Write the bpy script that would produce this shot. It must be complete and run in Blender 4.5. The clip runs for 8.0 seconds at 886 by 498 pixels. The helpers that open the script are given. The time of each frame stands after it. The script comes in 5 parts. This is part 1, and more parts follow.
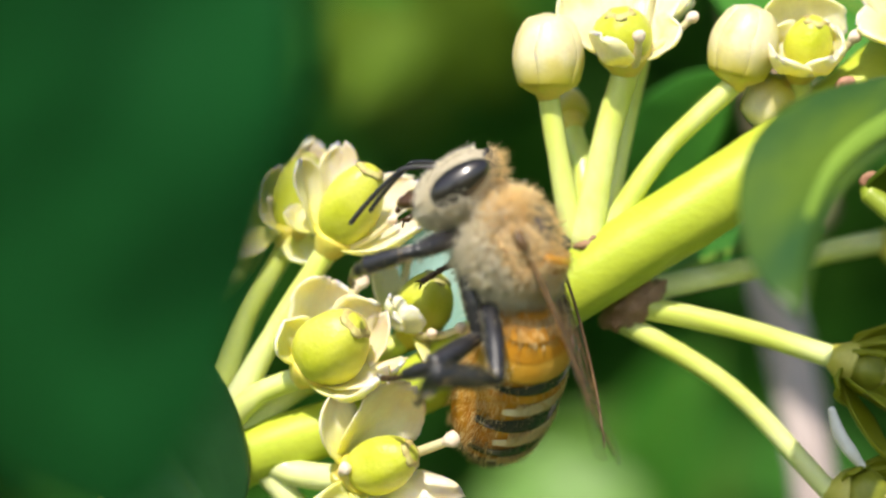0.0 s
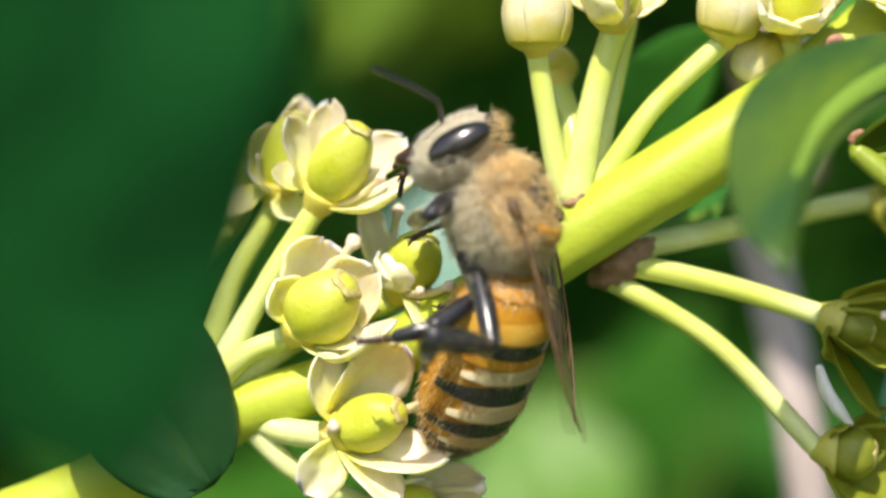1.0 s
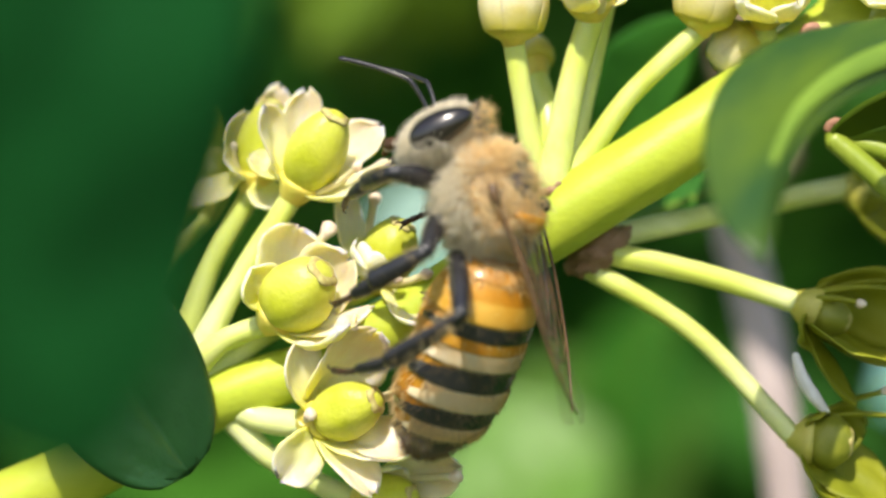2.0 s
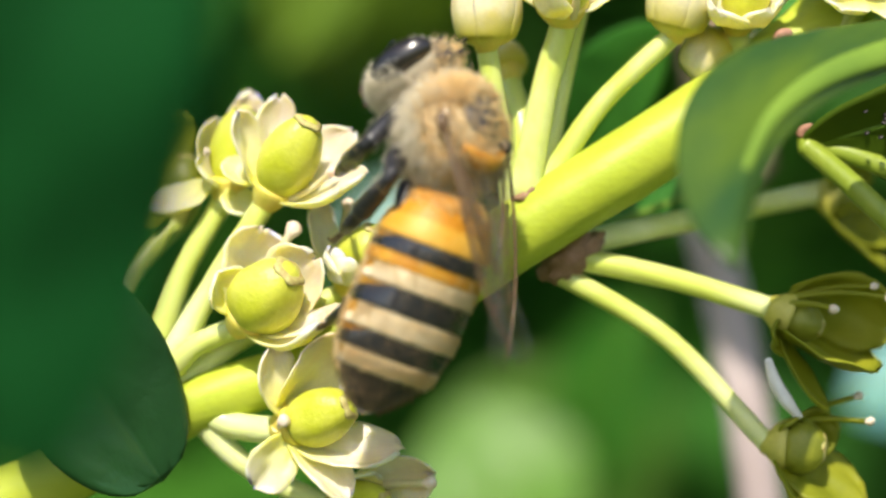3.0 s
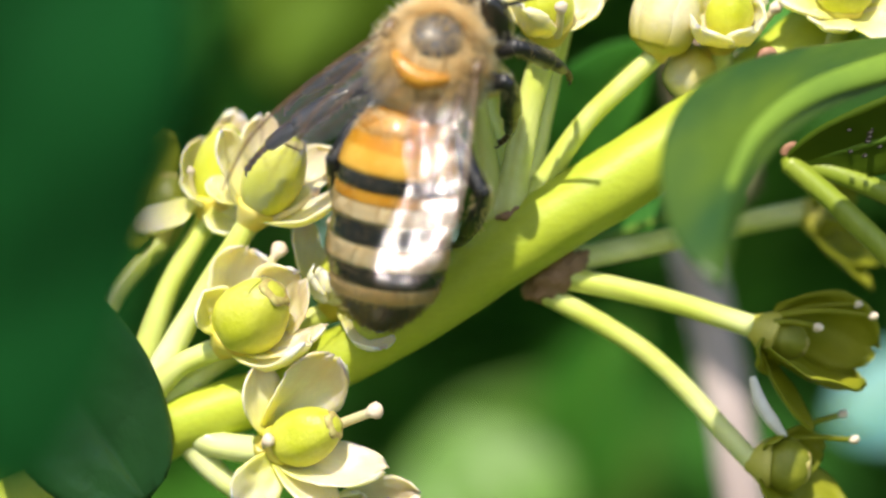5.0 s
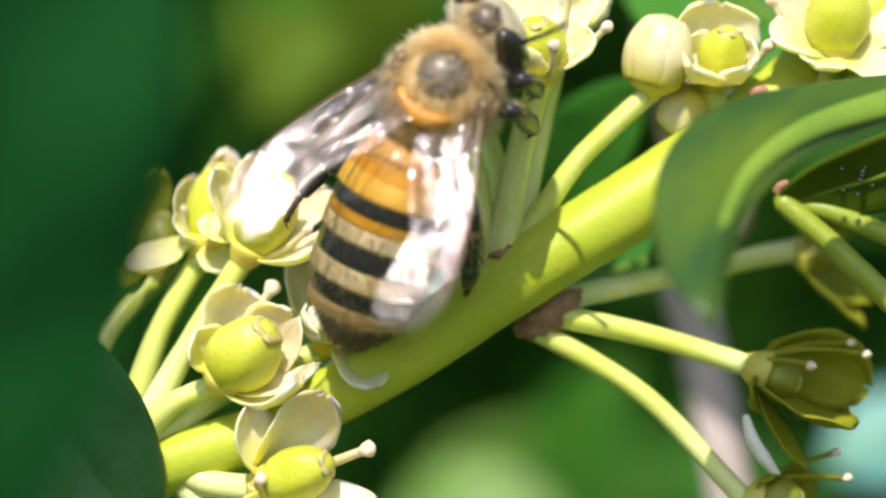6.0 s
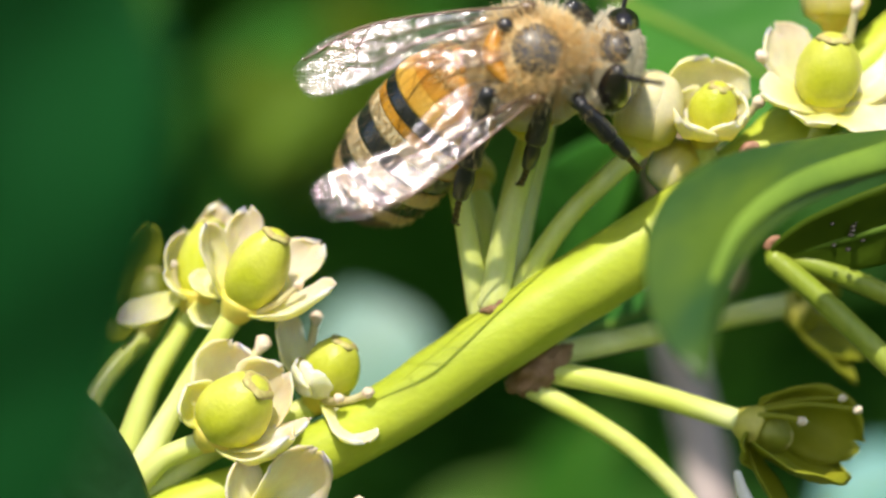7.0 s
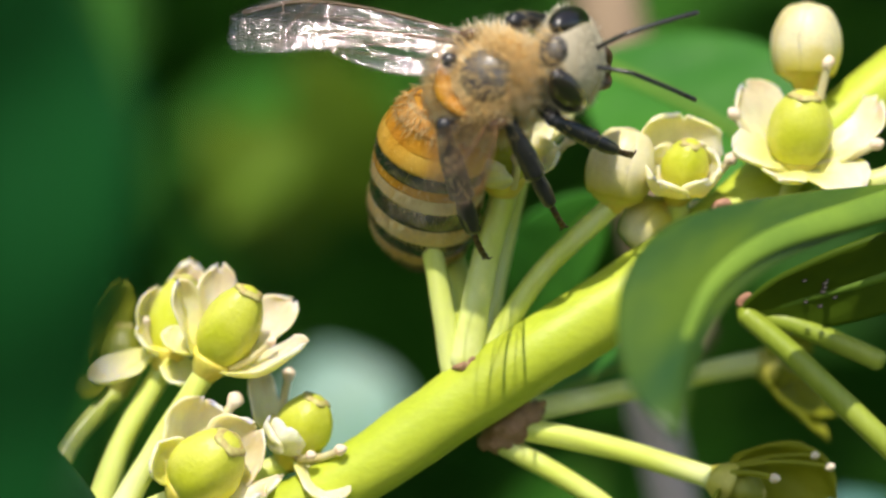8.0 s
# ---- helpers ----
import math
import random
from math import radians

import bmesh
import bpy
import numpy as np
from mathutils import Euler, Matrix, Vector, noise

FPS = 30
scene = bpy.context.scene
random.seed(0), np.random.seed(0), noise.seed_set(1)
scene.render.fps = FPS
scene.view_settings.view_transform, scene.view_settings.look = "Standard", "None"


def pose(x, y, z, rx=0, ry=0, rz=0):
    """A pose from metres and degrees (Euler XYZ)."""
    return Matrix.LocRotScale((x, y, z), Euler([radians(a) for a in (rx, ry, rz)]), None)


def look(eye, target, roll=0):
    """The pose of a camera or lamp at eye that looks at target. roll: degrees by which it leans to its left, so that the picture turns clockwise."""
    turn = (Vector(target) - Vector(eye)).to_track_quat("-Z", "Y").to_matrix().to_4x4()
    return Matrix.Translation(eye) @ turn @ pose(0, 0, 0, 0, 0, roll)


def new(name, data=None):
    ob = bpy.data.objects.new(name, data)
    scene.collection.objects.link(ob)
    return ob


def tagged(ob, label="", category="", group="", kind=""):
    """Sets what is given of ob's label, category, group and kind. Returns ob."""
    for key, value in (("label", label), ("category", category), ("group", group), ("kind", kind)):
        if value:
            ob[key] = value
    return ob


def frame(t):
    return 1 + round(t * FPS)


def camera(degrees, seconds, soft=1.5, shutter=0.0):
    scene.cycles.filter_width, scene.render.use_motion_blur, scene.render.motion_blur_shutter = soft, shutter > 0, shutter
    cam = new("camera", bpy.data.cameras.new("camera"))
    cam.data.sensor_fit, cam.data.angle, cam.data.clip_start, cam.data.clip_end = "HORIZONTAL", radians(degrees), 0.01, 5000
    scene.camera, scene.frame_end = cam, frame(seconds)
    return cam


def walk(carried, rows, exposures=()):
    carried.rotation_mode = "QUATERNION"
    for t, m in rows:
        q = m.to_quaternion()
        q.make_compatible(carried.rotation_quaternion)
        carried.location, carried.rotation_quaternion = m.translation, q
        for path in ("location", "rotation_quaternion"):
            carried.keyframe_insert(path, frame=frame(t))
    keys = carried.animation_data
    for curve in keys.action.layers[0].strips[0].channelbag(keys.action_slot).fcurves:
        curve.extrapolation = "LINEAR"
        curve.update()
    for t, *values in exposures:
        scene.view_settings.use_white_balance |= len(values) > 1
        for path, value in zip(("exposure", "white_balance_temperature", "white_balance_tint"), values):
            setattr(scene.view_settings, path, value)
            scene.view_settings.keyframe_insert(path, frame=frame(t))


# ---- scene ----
MM = 0.001            # the plan below is written in millimetres
EYE_Y = -91.7 * MM    # the plane of the blossoms lies at y = 0

cam = camera(20.0, 8.0, soft=2.3, shutter=0.4)
cam.data.dof.use_dof = True
cam.data.dof.focus_distance = 89.5 * MM
cam.data.dof.aperture_fstop = 23.0
walk(cam, [
    (0, pose(0, EYE_Y, 0, 90.890, -0.143, 1.731)),
    (0.5, pose(0, EYE_Y, 0, 90.589, -0.113, 1.782)),
    (1, pose(0, EYE_Y, 0, 89.930, -0.165, 1.470)),
    (1.5, pose(0, EYE_Y, 0, 89.615, -0.150, 1.198)),
    (3, pose(0, EYE_Y, 0, 89.801, -0.074, 0.328)),
    (3.5, pose(0, EYE_Y, 0, 89.796, -0.002, 0.078)),
    (4, pose(0, EYE_Y, 0, 89.874, -0.013, 0.016)),
    (4.5, pose(0, EYE_Y, 0, 90.000, 0.000, -0.000)),
    (6, pose(0, EYE_Y, 0, 91.107, 0.020, -0.191)),
    (6.5, pose(0, EYE_Y, 0, 91.723, -0.012, -0.341)),
    (7, pose(0, EYE_Y, 0, 92.366, 0.005, -0.394)),
    (7.5, pose(0, EYE_Y, 0, 93.022, -0.027, -0.498)),
    (8, pose(0, EYE_Y, 0, 93.661, 0.004, -1.020)),
], exposures=[(0.0, 0.62, 7150, 10), (4.5, 0.58, 7150, 10), (6.0, 0.54, 7150, 10), (7.5, 0.36, 7150, 10), (8.0, 0.36, 7150, 10)])

# ---- light ----
SUN = Vector((-0.14, -0.64, 0.75)).normalized()
world = bpy.data.worlds.new("world")
scene.world = world
world.use_nodes = True
wn = world.node_tree
sky = wn.nodes.new("ShaderNodeTexSky")
sky.sky_type, sky.sun_disc = "NISHITA", False
sky.sun_elevation = math.asin(SUN.z)
sky.sun_rotation = math.atan2(SUN.x, SUN.y)
wn.nodes["Background"].inputs[1].default_value = 0.128
wn.links.new(sky.outputs[0], wn.nodes["Background"].inputs[0])
sun_data = bpy.data.lights.new("sun", "SUN")
sun_data.energy, sun_data.angle, sun_data.color = 3.7, radians(0.6), (1.0, 0.97, 0.92)
sun = new("sun", sun_data)
sun.matrix_world = look(SUN * 3, (0, 0, 0))


# ---- materials ----
def material(name, base, second=None, rough=0.5, scale=900.0, fine=6000.0, bump=0.3, deep=0.00003,
             translucent=0.0, glow_through=None, spec=0.5, island=0.0, obj_random=0.0, metal=0.0, coat=0.0,
             lo=0.35, hi=0.65, stretch=(1, 1, 1), subsurface=0.0):
    """A surface that wavers between two colours at two scales, with fine relief; part of the light may pass through."""
    m = bpy.data.materials.new(name)
    m.use_nodes = True
    nt = m.node_tree
    n, l = nt.nodes, nt.links
    b = n["Principled BSDF"]
    out = n["Material Output"]
    tc = n.new("ShaderNodeTexCoord")
    mp = n.new("ShaderNodeMapping")
    mp.inputs["Scale"].default_value = stretch
    l.new(tc.outputs["Object"], mp.inputs["Vector"])
    big = n.new("ShaderNodeTexNoise")
    big.inputs["Scale"].default_value, big.inputs["Detail"].default_value = scale, 4
    small = n.new("ShaderNodeTexNoise")
    small.inputs["Scale"].default_value, small.inputs["Detail"].default_value = fine, 3
    l.new(mp.outputs[0], big.inputs["Vector"])
    l.new(mp.outputs[0], small.inputs["Vector"])
    ramp = n.new("ShaderNodeMapRange")
    ramp.inputs["From Min"].default_value, ramp.inputs["From Max"].default_value = lo, hi
    l.new(big.outputs["Fac"], ramp.inputs["Value"])
    mix = n.new("ShaderNodeMix")
    mix.data_type = "RGBA"
    second = second or tuple(c * 0.7 for c in base)
    mix.inputs["A"].default_value, mix.inputs["B"].default_value = (*base, 1), (*second, 1)
    l.new(ramp.outputs[0], mix.inputs["Factor"])
    col = mix.outputs["Result"]
    hsv = n.new("ShaderNodeHueSaturation")
    l.new(col, hsv.inputs["Color"])
    val = n.new("ShaderNodeMapRange")
    val.inputs["To Min"].default_value, val.inputs["To Max"].default_value = 0.88, 1.1
    l.new(small.outputs["Fac"], val.inputs["Value"])
    vout = val.outputs[0]
    if island or obj_random:
        geo = n.new("ShaderNodeNewGeometry") if island else n.new("ShaderNodeObjectInfo")
        rnd = n.new("ShaderNodeMapRange")
        amount = island or obj_random
        rnd.inputs["To Min"].default_value, rnd.inputs["To Max"].default_value = 1 - amount, 1 + amount
        l.new(geo.outputs["Random Per Island" if island else "Random"], rnd.inputs["Value"])
        mul = n.new("ShaderNodeMath")
        mul.operation = "MULTIPLY"
        l.new(vout, mul.inputs[0])
        l.new(rnd.outputs[0], mul.inputs[1])
        vout = mul.outputs[0]
    l.new(vout, hsv.inputs["Value"])
    l.new(hsv.outputs[0], b.inputs["Base Color"])
    b.inputs["Roughness"].default_value = rough
    b.inputs["Metallic"].default_value = metal
    b.inputs["Specular IOR Level"].default_value = spec
    b.inputs["Coat Weight"].default_value = coat
    b.inputs["Coat Roughness"].default_value = 0.15
    if subsurface:
        b.inputs["Subsurface Weight"].default_value = subsurface
        b.inputs["Subsurface Radius"].default_value = (1.0, 0.9, 0.25)
        b.inputs["Subsurface Scale"].default_value = 0.0005
    if bump:
        bp = n.new("ShaderNodeBump")
        bp.inputs["Strength"].default_value, bp.inputs["Distance"].default_value = bump, deep
        l.new(small.outputs["Fac"], bp.inputs["Height"])
        l.new(bp.outputs[0], b.inputs["Normal"])
    if translucent:
        tr = n.new("ShaderNodeBsdfTranslucent")
        tr.inputs["Color"].default_value = (*(glow_through or base), 1)
        ms = n.new("ShaderNodeMixShader")
        ms.inputs[0].default_value = translucent
        l.new(b.outputs[0], ms.inputs[1])
        l.new(tr.outputs[0], ms.inputs[2])
        l.new(ms.outputs[0], out.inputs["Surface"])
    return m


def petal_material():
    """Cream petal: greenish at the foot, pale further out, browned at the very tip; the local x runs along it."""
    m = material("petal_cream", (0.83, 0.75, 0.55), (0.80, 0.68, 0.48), 0.42, 1200, 7000, 0.35, 0.00004,
                 subsurface=0.75, stretch=(0.4, 1.6, 1))
    nt = m.node_tree
    n, l = nt.nodes, nt.links
    hsv = next(x for x in n if x.type == "HUE_SAT")
    tc = next(x for x in n if x.type == "TEX_COORD")
    sep = n.new("ShaderNodeSeparateXYZ")
    l.new(tc.outputs["Object"], sep.inputs[0])
    foot = n.new("ShaderNodeMapRange")
    foot.inputs["From Min"].default_value, foot.inputs["From Max"].default_value = 0.0, 0.0019
    l.new(sep.outputs["X"], foot.inputs["Value"])
    mix = n.new("ShaderNodeMix")
    mix.data_type = "RGBA"
    mix.inputs["A"].default_value = (0.70, 0.68, 0.14, 1)
    l.new(foot.outputs[0], mix.inputs["Factor"])
    l.new(hsv.outputs[0], mix.inputs["B"])
    tip = n.new("ShaderNodeTexNoise")
    tip.inputs["Scale"].default_value = 1500
    l.new(tc.outputs["Object"], tip.inputs["Vector"])
    add = n.new("ShaderNodeMath")
    add.operation = "MULTIPLY_ADD"
    add.inputs[1].default_value = 0.0016
    l.new(tip.outputs["Fac"], add.inputs[0])
    l.new(sep.outputs["X"], add.inputs[2])
    edge = n.new("ShaderNodeMapRange")
    edge.inputs["From Min"].default_value, edge.inputs["From Max"].default_value = 0.0028, 0.0038
    edge.inputs["To Max"].default_value = 0.45
    l.new(add.outputs[0], edge.inputs["Value"])
    mix2 = n.new("ShaderNodeMix")
    mix2.data_type = "RGBA"
    l.new(edge.outputs[0], mix2.inputs["Factor"])
    l.new(mix.outputs["Result"], mix2.inputs["A"])
    mix2.inputs["B"].default_value = (0.74, 0.48, 0.30, 1)
    l.new(mix2.outputs["Result"], n["Principled BSDF"].inputs["Base Color"])
    return m


def bud_material():
    """Bud petal: yellow at the foot, cream with tan flecks further up; the local z runs along it."""
    m = material("bud_petal", (0.80, 0.70, 0.40), (0.74, 0.58, 0.22), 0.42, 700, 6000, 0.45, 0.00004, subsurface=0.4, lo=0.45, hi=0.72)
    n, l = m.node_tree.nodes, m.node_tree.links
    hsv = next(x for x in n if x.type == "HUE_SAT")
    tc = next(x for x in n if x.type == "TEX_COORD")
    big = next(x for x in n if x.type == "TEX_NOISE")
    sep = n.new("ShaderNodeSeparateXYZ")
    l.new(tc.outputs["Object"], sep.inputs[0])
    add = n.new("ShaderNodeMath")
    add.operation = "MULTIPLY_ADD"
    add.inputs[1].default_value = -0.0010
    l.new(big.outputs["Fac"], add.inputs[0])
    l.new(sep.outputs["Z"], add.inputs[2])
    foot = n.new("ShaderNodeMapRange")
    foot.inputs["From Min"].default_value, foot.inputs["From Max"].default_value = -0.0001, 0.0010
    l.new(add.outputs[0], foot.inputs["Value"])
    mix = n.new("ShaderNodeMix")
    mix.data_type = "RGBA"
    mix.inputs["A"].default_value = (0.66, 0.56, 0.07, 1)
    l.new(foot.outputs[0], mix.inputs["Factor"])
    l.new(hsv.outputs[0], mix.inputs["B"])
    l.new(mix.outputs["Result"], n["Principled BSDF"].inputs["Base Color"])
    return m


M_PETAL = petal_material()
M_PETAL_YELLOW = material("petal_yellow_cream", (0.80, 0.70, 0.34), (0.86, 0.78, 0.50), 0.42, 900, 7000, 0.4, 0.00004, subsurface=0.75)
M_PETAL_BACK = material("petal_back", (0.78, 0.75, 0.42), (0.84, 0.81, 0.62), 0.45, 1000, 7000, 0.35, 0.00004, subsurface=0.75)
# darker olive copy of the petal, with shade painted into its colour
M_PETAL_SHADE = material("petal_olive_shade", (0.34, 0.35, 0.026), (0.26, 0.29, 0.020), 0.45, 700, 6000, 0.4, 0.00004, translucent=0.3, glow_through=(0.42, 0.42, 0.03), spec=0.3)
M_OVARY = material("ovary_green", (0.50, 0.54, 0.035), (0.60, 0.61, 0.10), 0.40, 700, 5000, 0.6, 0.00005, subsurface=0.25, obj_random=0.08, spec=0.4)
# ovary and cup copies that carry the same painted shade
M_OVARY_SHADE = material("ovary_olive_shade", (0.20, 0.22, 0.018), (0.28, 0.29, 0.03), 0.45, 900, 5000, 0.5, 0.00004)
M_CUP_SHADE = material("flower_cup_shade", (0.50, 0.47, 0.07), (0.58, 0.53, 0.12), 0.45, 900, 6000, 0.4, 0.00004)
M_STIGMA = material("stigma_tan", (0.56, 0.52, 0.18), (0.42, 0.30, 0.11), 0.55, 3500, 12000, 0.6, 0.00005)
M_CUP = material("flower_cup", (0.68, 0.62, 0.10), (0.74, 0.58, 0.11), 0.4, 1200, 8000, 0.3, 0.00003, subsurface=0.15)
M_BUD = bud_material()
M_STAMEN = material("stamen_cream", (0.74, 0.70, 0.42), (0.72, 0.62, 0.34), 0.5, 2000, 9000, 0.3, 0.00002, translucent=0.15)
M_ANTHER = material("anther_tip", (0.86, 0.76, 0.62), (0.72, 0.54, 0.38), 0.6, 3000, 12000, 0.5, 0.00004)
# large pale and green patches paint dappled sunlight onto the stalks
M_PEDICEL = material("pedicel_dappled_green", (0.80, 0.84, 0.42), (0.58, 0.66, 0.12), 0.32, 420, 3500, 0.6, 0.00004, subsurface=0.2, spec=0.6, stretch=(1, 1, 0.25))
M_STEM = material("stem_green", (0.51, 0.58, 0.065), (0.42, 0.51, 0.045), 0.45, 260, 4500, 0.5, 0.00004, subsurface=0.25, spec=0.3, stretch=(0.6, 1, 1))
# darker stalk green, the shade of the side stalks painted in
M_STALK_SHADE = material("stalk_shaded_green", (0.26, 0.34, 0.035), (0.34, 0.40, 0.06), 0.4, 500, 4000, 0.5, 0.00004, stretch=(1, 1, 0.3))
M_BARK = material("node_brown", (0.30, 0.17, 0.09), (0.40, 0.24, 0.15), 0.75, 1500, 7000, 0.8, 0.00008)
M_SCALE = material("bud_scale_brown", (0.50, 0.26, 0.17), (0.34, 0.16, 0.10), 0.6, 2500, 9000, 0.6, 0.00006)
M_LEAF = material("leaf_dark_green", (0.005, 0.085, 0.018), (0.010, 0.125, 0.028), 0.34, 110, 3000, 0.3, 0.00006, translucent=0.14, glow_through=(0.06, 0.25, 0.02), spec=0.25)
M_LEAF_MID = material("leaf_mottled_green", (0.010, 0.060, 0.020), (0.085, 0.15, 0.014), 0.38, 300, 3000, 0.5, 0.00008, translucent=0.12, glow_through=(0.20, 0.40, 0.03), spec=0.3, stretch=(0.35, 1.1, 1))
# darker leaf copy that holds the near leaf's shade in its colour
M_LEAF_SHADE = material("leaf_shade_green", (0.008, 0.050, 0.014), (0.014, 0.075, 0.018), 0.34, 240, 3000, 0.5, 0.00006, translucent=0.05, glow_through=(0.05, 0.2, 0.02), spec=0.5)
# lighter copy of the leaf green: full sun put into the base colour
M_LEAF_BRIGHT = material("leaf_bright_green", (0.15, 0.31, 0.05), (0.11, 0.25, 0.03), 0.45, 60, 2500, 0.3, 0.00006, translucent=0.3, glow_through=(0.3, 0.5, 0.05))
# lit copy of the dark leaf green; its brightness stands for light from above
M_LEAF_LIT = material("leaf_lit_green", (0.025, 0.17, 0.012), (0.05, 0.23, 0.015), 0.65, 120, 2500, 0.3, 0.00006, translucent=0.3, glow_through=(0.16, 0.42, 0.02))
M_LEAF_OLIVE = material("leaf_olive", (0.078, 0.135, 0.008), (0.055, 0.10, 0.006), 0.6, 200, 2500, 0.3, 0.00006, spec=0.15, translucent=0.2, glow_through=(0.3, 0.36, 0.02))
# brighter copy of the olive leaf, with sunlight in its colour
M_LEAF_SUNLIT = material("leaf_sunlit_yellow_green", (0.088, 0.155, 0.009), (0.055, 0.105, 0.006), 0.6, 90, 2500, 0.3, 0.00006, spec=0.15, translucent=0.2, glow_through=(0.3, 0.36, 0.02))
# pale and blue-green tones imitate sky reflected on two far leaves
M_LEAF_PALE = material("leaf_pale_sky_tint", (0.22, 0.36, 0.30), (0.16, 0.30, 0.24), 0.5, 150, 2500, 0.3, 0.00006, translucent=0.15)
M_LEAF_TEAL = material("leaf_blue_green_sky_tint", (0.12, 0.36, 0.33), (0.08, 0.26, 0.25), 0.5, 150, 2500, 0.3, 0.00006, translucent=0.15)
M_DRY = material("dry_petal", (0.88, 0.86, 0.84), (0.80, 0.76, 0.72), 0.6, 1500, 6000, 0.4, 0.00003)
M_RIB = material("leaf_rib", (0.16, 0.27, 0.022), (0.12, 0.22, 0.018), 0.7, 300, 4000, 0.2, 0.00003)
M_TWIG = material("twig_grey", (0.52, 0.43, 0.42), (0.38, 0.30, 0.29), 0.8, 250, 2500, 0.6, 0.00012, stretch=(1, 1, 0.2))
M_TAN = material("twig_tan", (0.40, 0.28, 0.19), (0.30, 0.20, 0.13), 0.8, 250, 2500, 0.6, 0.00012, stretch=(1, 1, 0.2))
M_DOT = material("black_speck", (0.01, 0.01, 0.01), (0.02, 0.015, 0.01), 0.5, 3000, 9000, 0.3)
M_HEDGE = material("hedge_leaves", (0.022, 0.11, 0.014), (0.05, 0.16, 0.015), 0.5, 12, 300, 0.4, 0.0005, translucent=0.2, glow_through=(0.05, 0.2, 0.02), island=0.4, spec=0.2)
M_GROUND = material("grass_ground", (0.05, 0.09, 0.02), (0.08, 0.10, 0.035), 0.9, 1.5, 60, 0.8, 0.02)

M_THORAX = material("bee_thorax", (0.56, 0.41, 0.21), (0.62, 0.48, 0.28), 0.38, 1500, 9000, 0.5, 0.00002, coat=0.2)
M_SHIELD = material("bee_back_plate", (0.075, 0.065, 0.060), (0.11, 0.095, 0.085), 0.36, 1500, 9000, 0.8, 0.00003, coat=0.2)
M_CHITIN = material("bee_black", (0.013, 0.013, 0.017), (0.022, 0.021, 0.024), 0.32, 1800, 11000, 0.5, 0.000015, coat=0.3)
M_BAND = material("bee_black_band", (0.012, 0.012, 0.016), (0.022, 0.021, 0.024), 0.24, 1800, 11000, 0.5, 0.000015, coat=0.8)
M_AMBER = material("bee_amber", (0.52, 0.21, 0.012), (0.60, 0.30, 0.03), 0.45, 700, 9000, 0.8, 0.00003, subsurface=0.1, spec=0.35)
M_AMBER_PALE = material("bee_amber_pale", (0.62, 0.31, 0.03), (0.70, 0.42, 0.08), 0.45, 700, 9000, 0.8, 0.00003, subsurface=0.1, spec=0.35)
M_SCUTEL = material("bee_scutellum", (0.62, 0.29, 0.03), (0.50, 0.21, 0.02), 0.35, 1500, 9000, 0.4, 0.000015, coat=0.2)
M_FRINGE = material("bee_pale_band", (0.78, 0.63, 0.38), (0.84, 0.72, 0.50), 0.7, 2500, 14000, 0.8, 0.00003)
M_EYE = material("bee_eye", (0.010, 0.007, 0.006), (0.016, 0.010, 0.008), 0.28, 2500, 20000, 0.3, 0.00001, coat=1.0)
M_HAIR = material("bee_hair_tan", (0.92, 0.71, 0.35), (0.95, 0.81, 0.52), 0.5, 700, 5000, 0, island=0.26, translucent=0.45, glow_through=(0.97, 0.78, 0.44))
M_HAIR_PALE = material("bee_hair_pale", (0.95, 0.87, 0.68), (0.95, 0.91, 0.79), 0.5, 700, 5000, 0, island=0.12, translucent=0.6, glow_through=(0.98, 0.94, 0.84))
M_HAIR_DARK = material("bee_hair_dark", (0.16, 0.10, 0.05), (0.24, 0.16, 0.08), 0.5, 700, 5000, 0, island=0.3)
M_FACE = material("bee_face", (0.40, 0.34, 0.24), (0.48, 0.42, 0.31), 0.5, 1500, 9000, 0.5, 0.00002)
M_TONGUE = material("bee_tongue", (0.055, 0.026, 0.012), (0.09, 0.045, 0.02), 0.35, 1800, 9000, 0.4, 0.00002)
M_TARSUS = material("bee_foot", (0.075, 0.036, 0.014), (0.03, 0.017, 0.01), 0.4, 1800, 9000, 0.4, 0.00002)
M_VEIN = material("wing_vein", (0.10, 0.055, 0.025), (0.16, 0.09, 0.04), 0.35, 1500, 9000, 0.2, 0.00001)


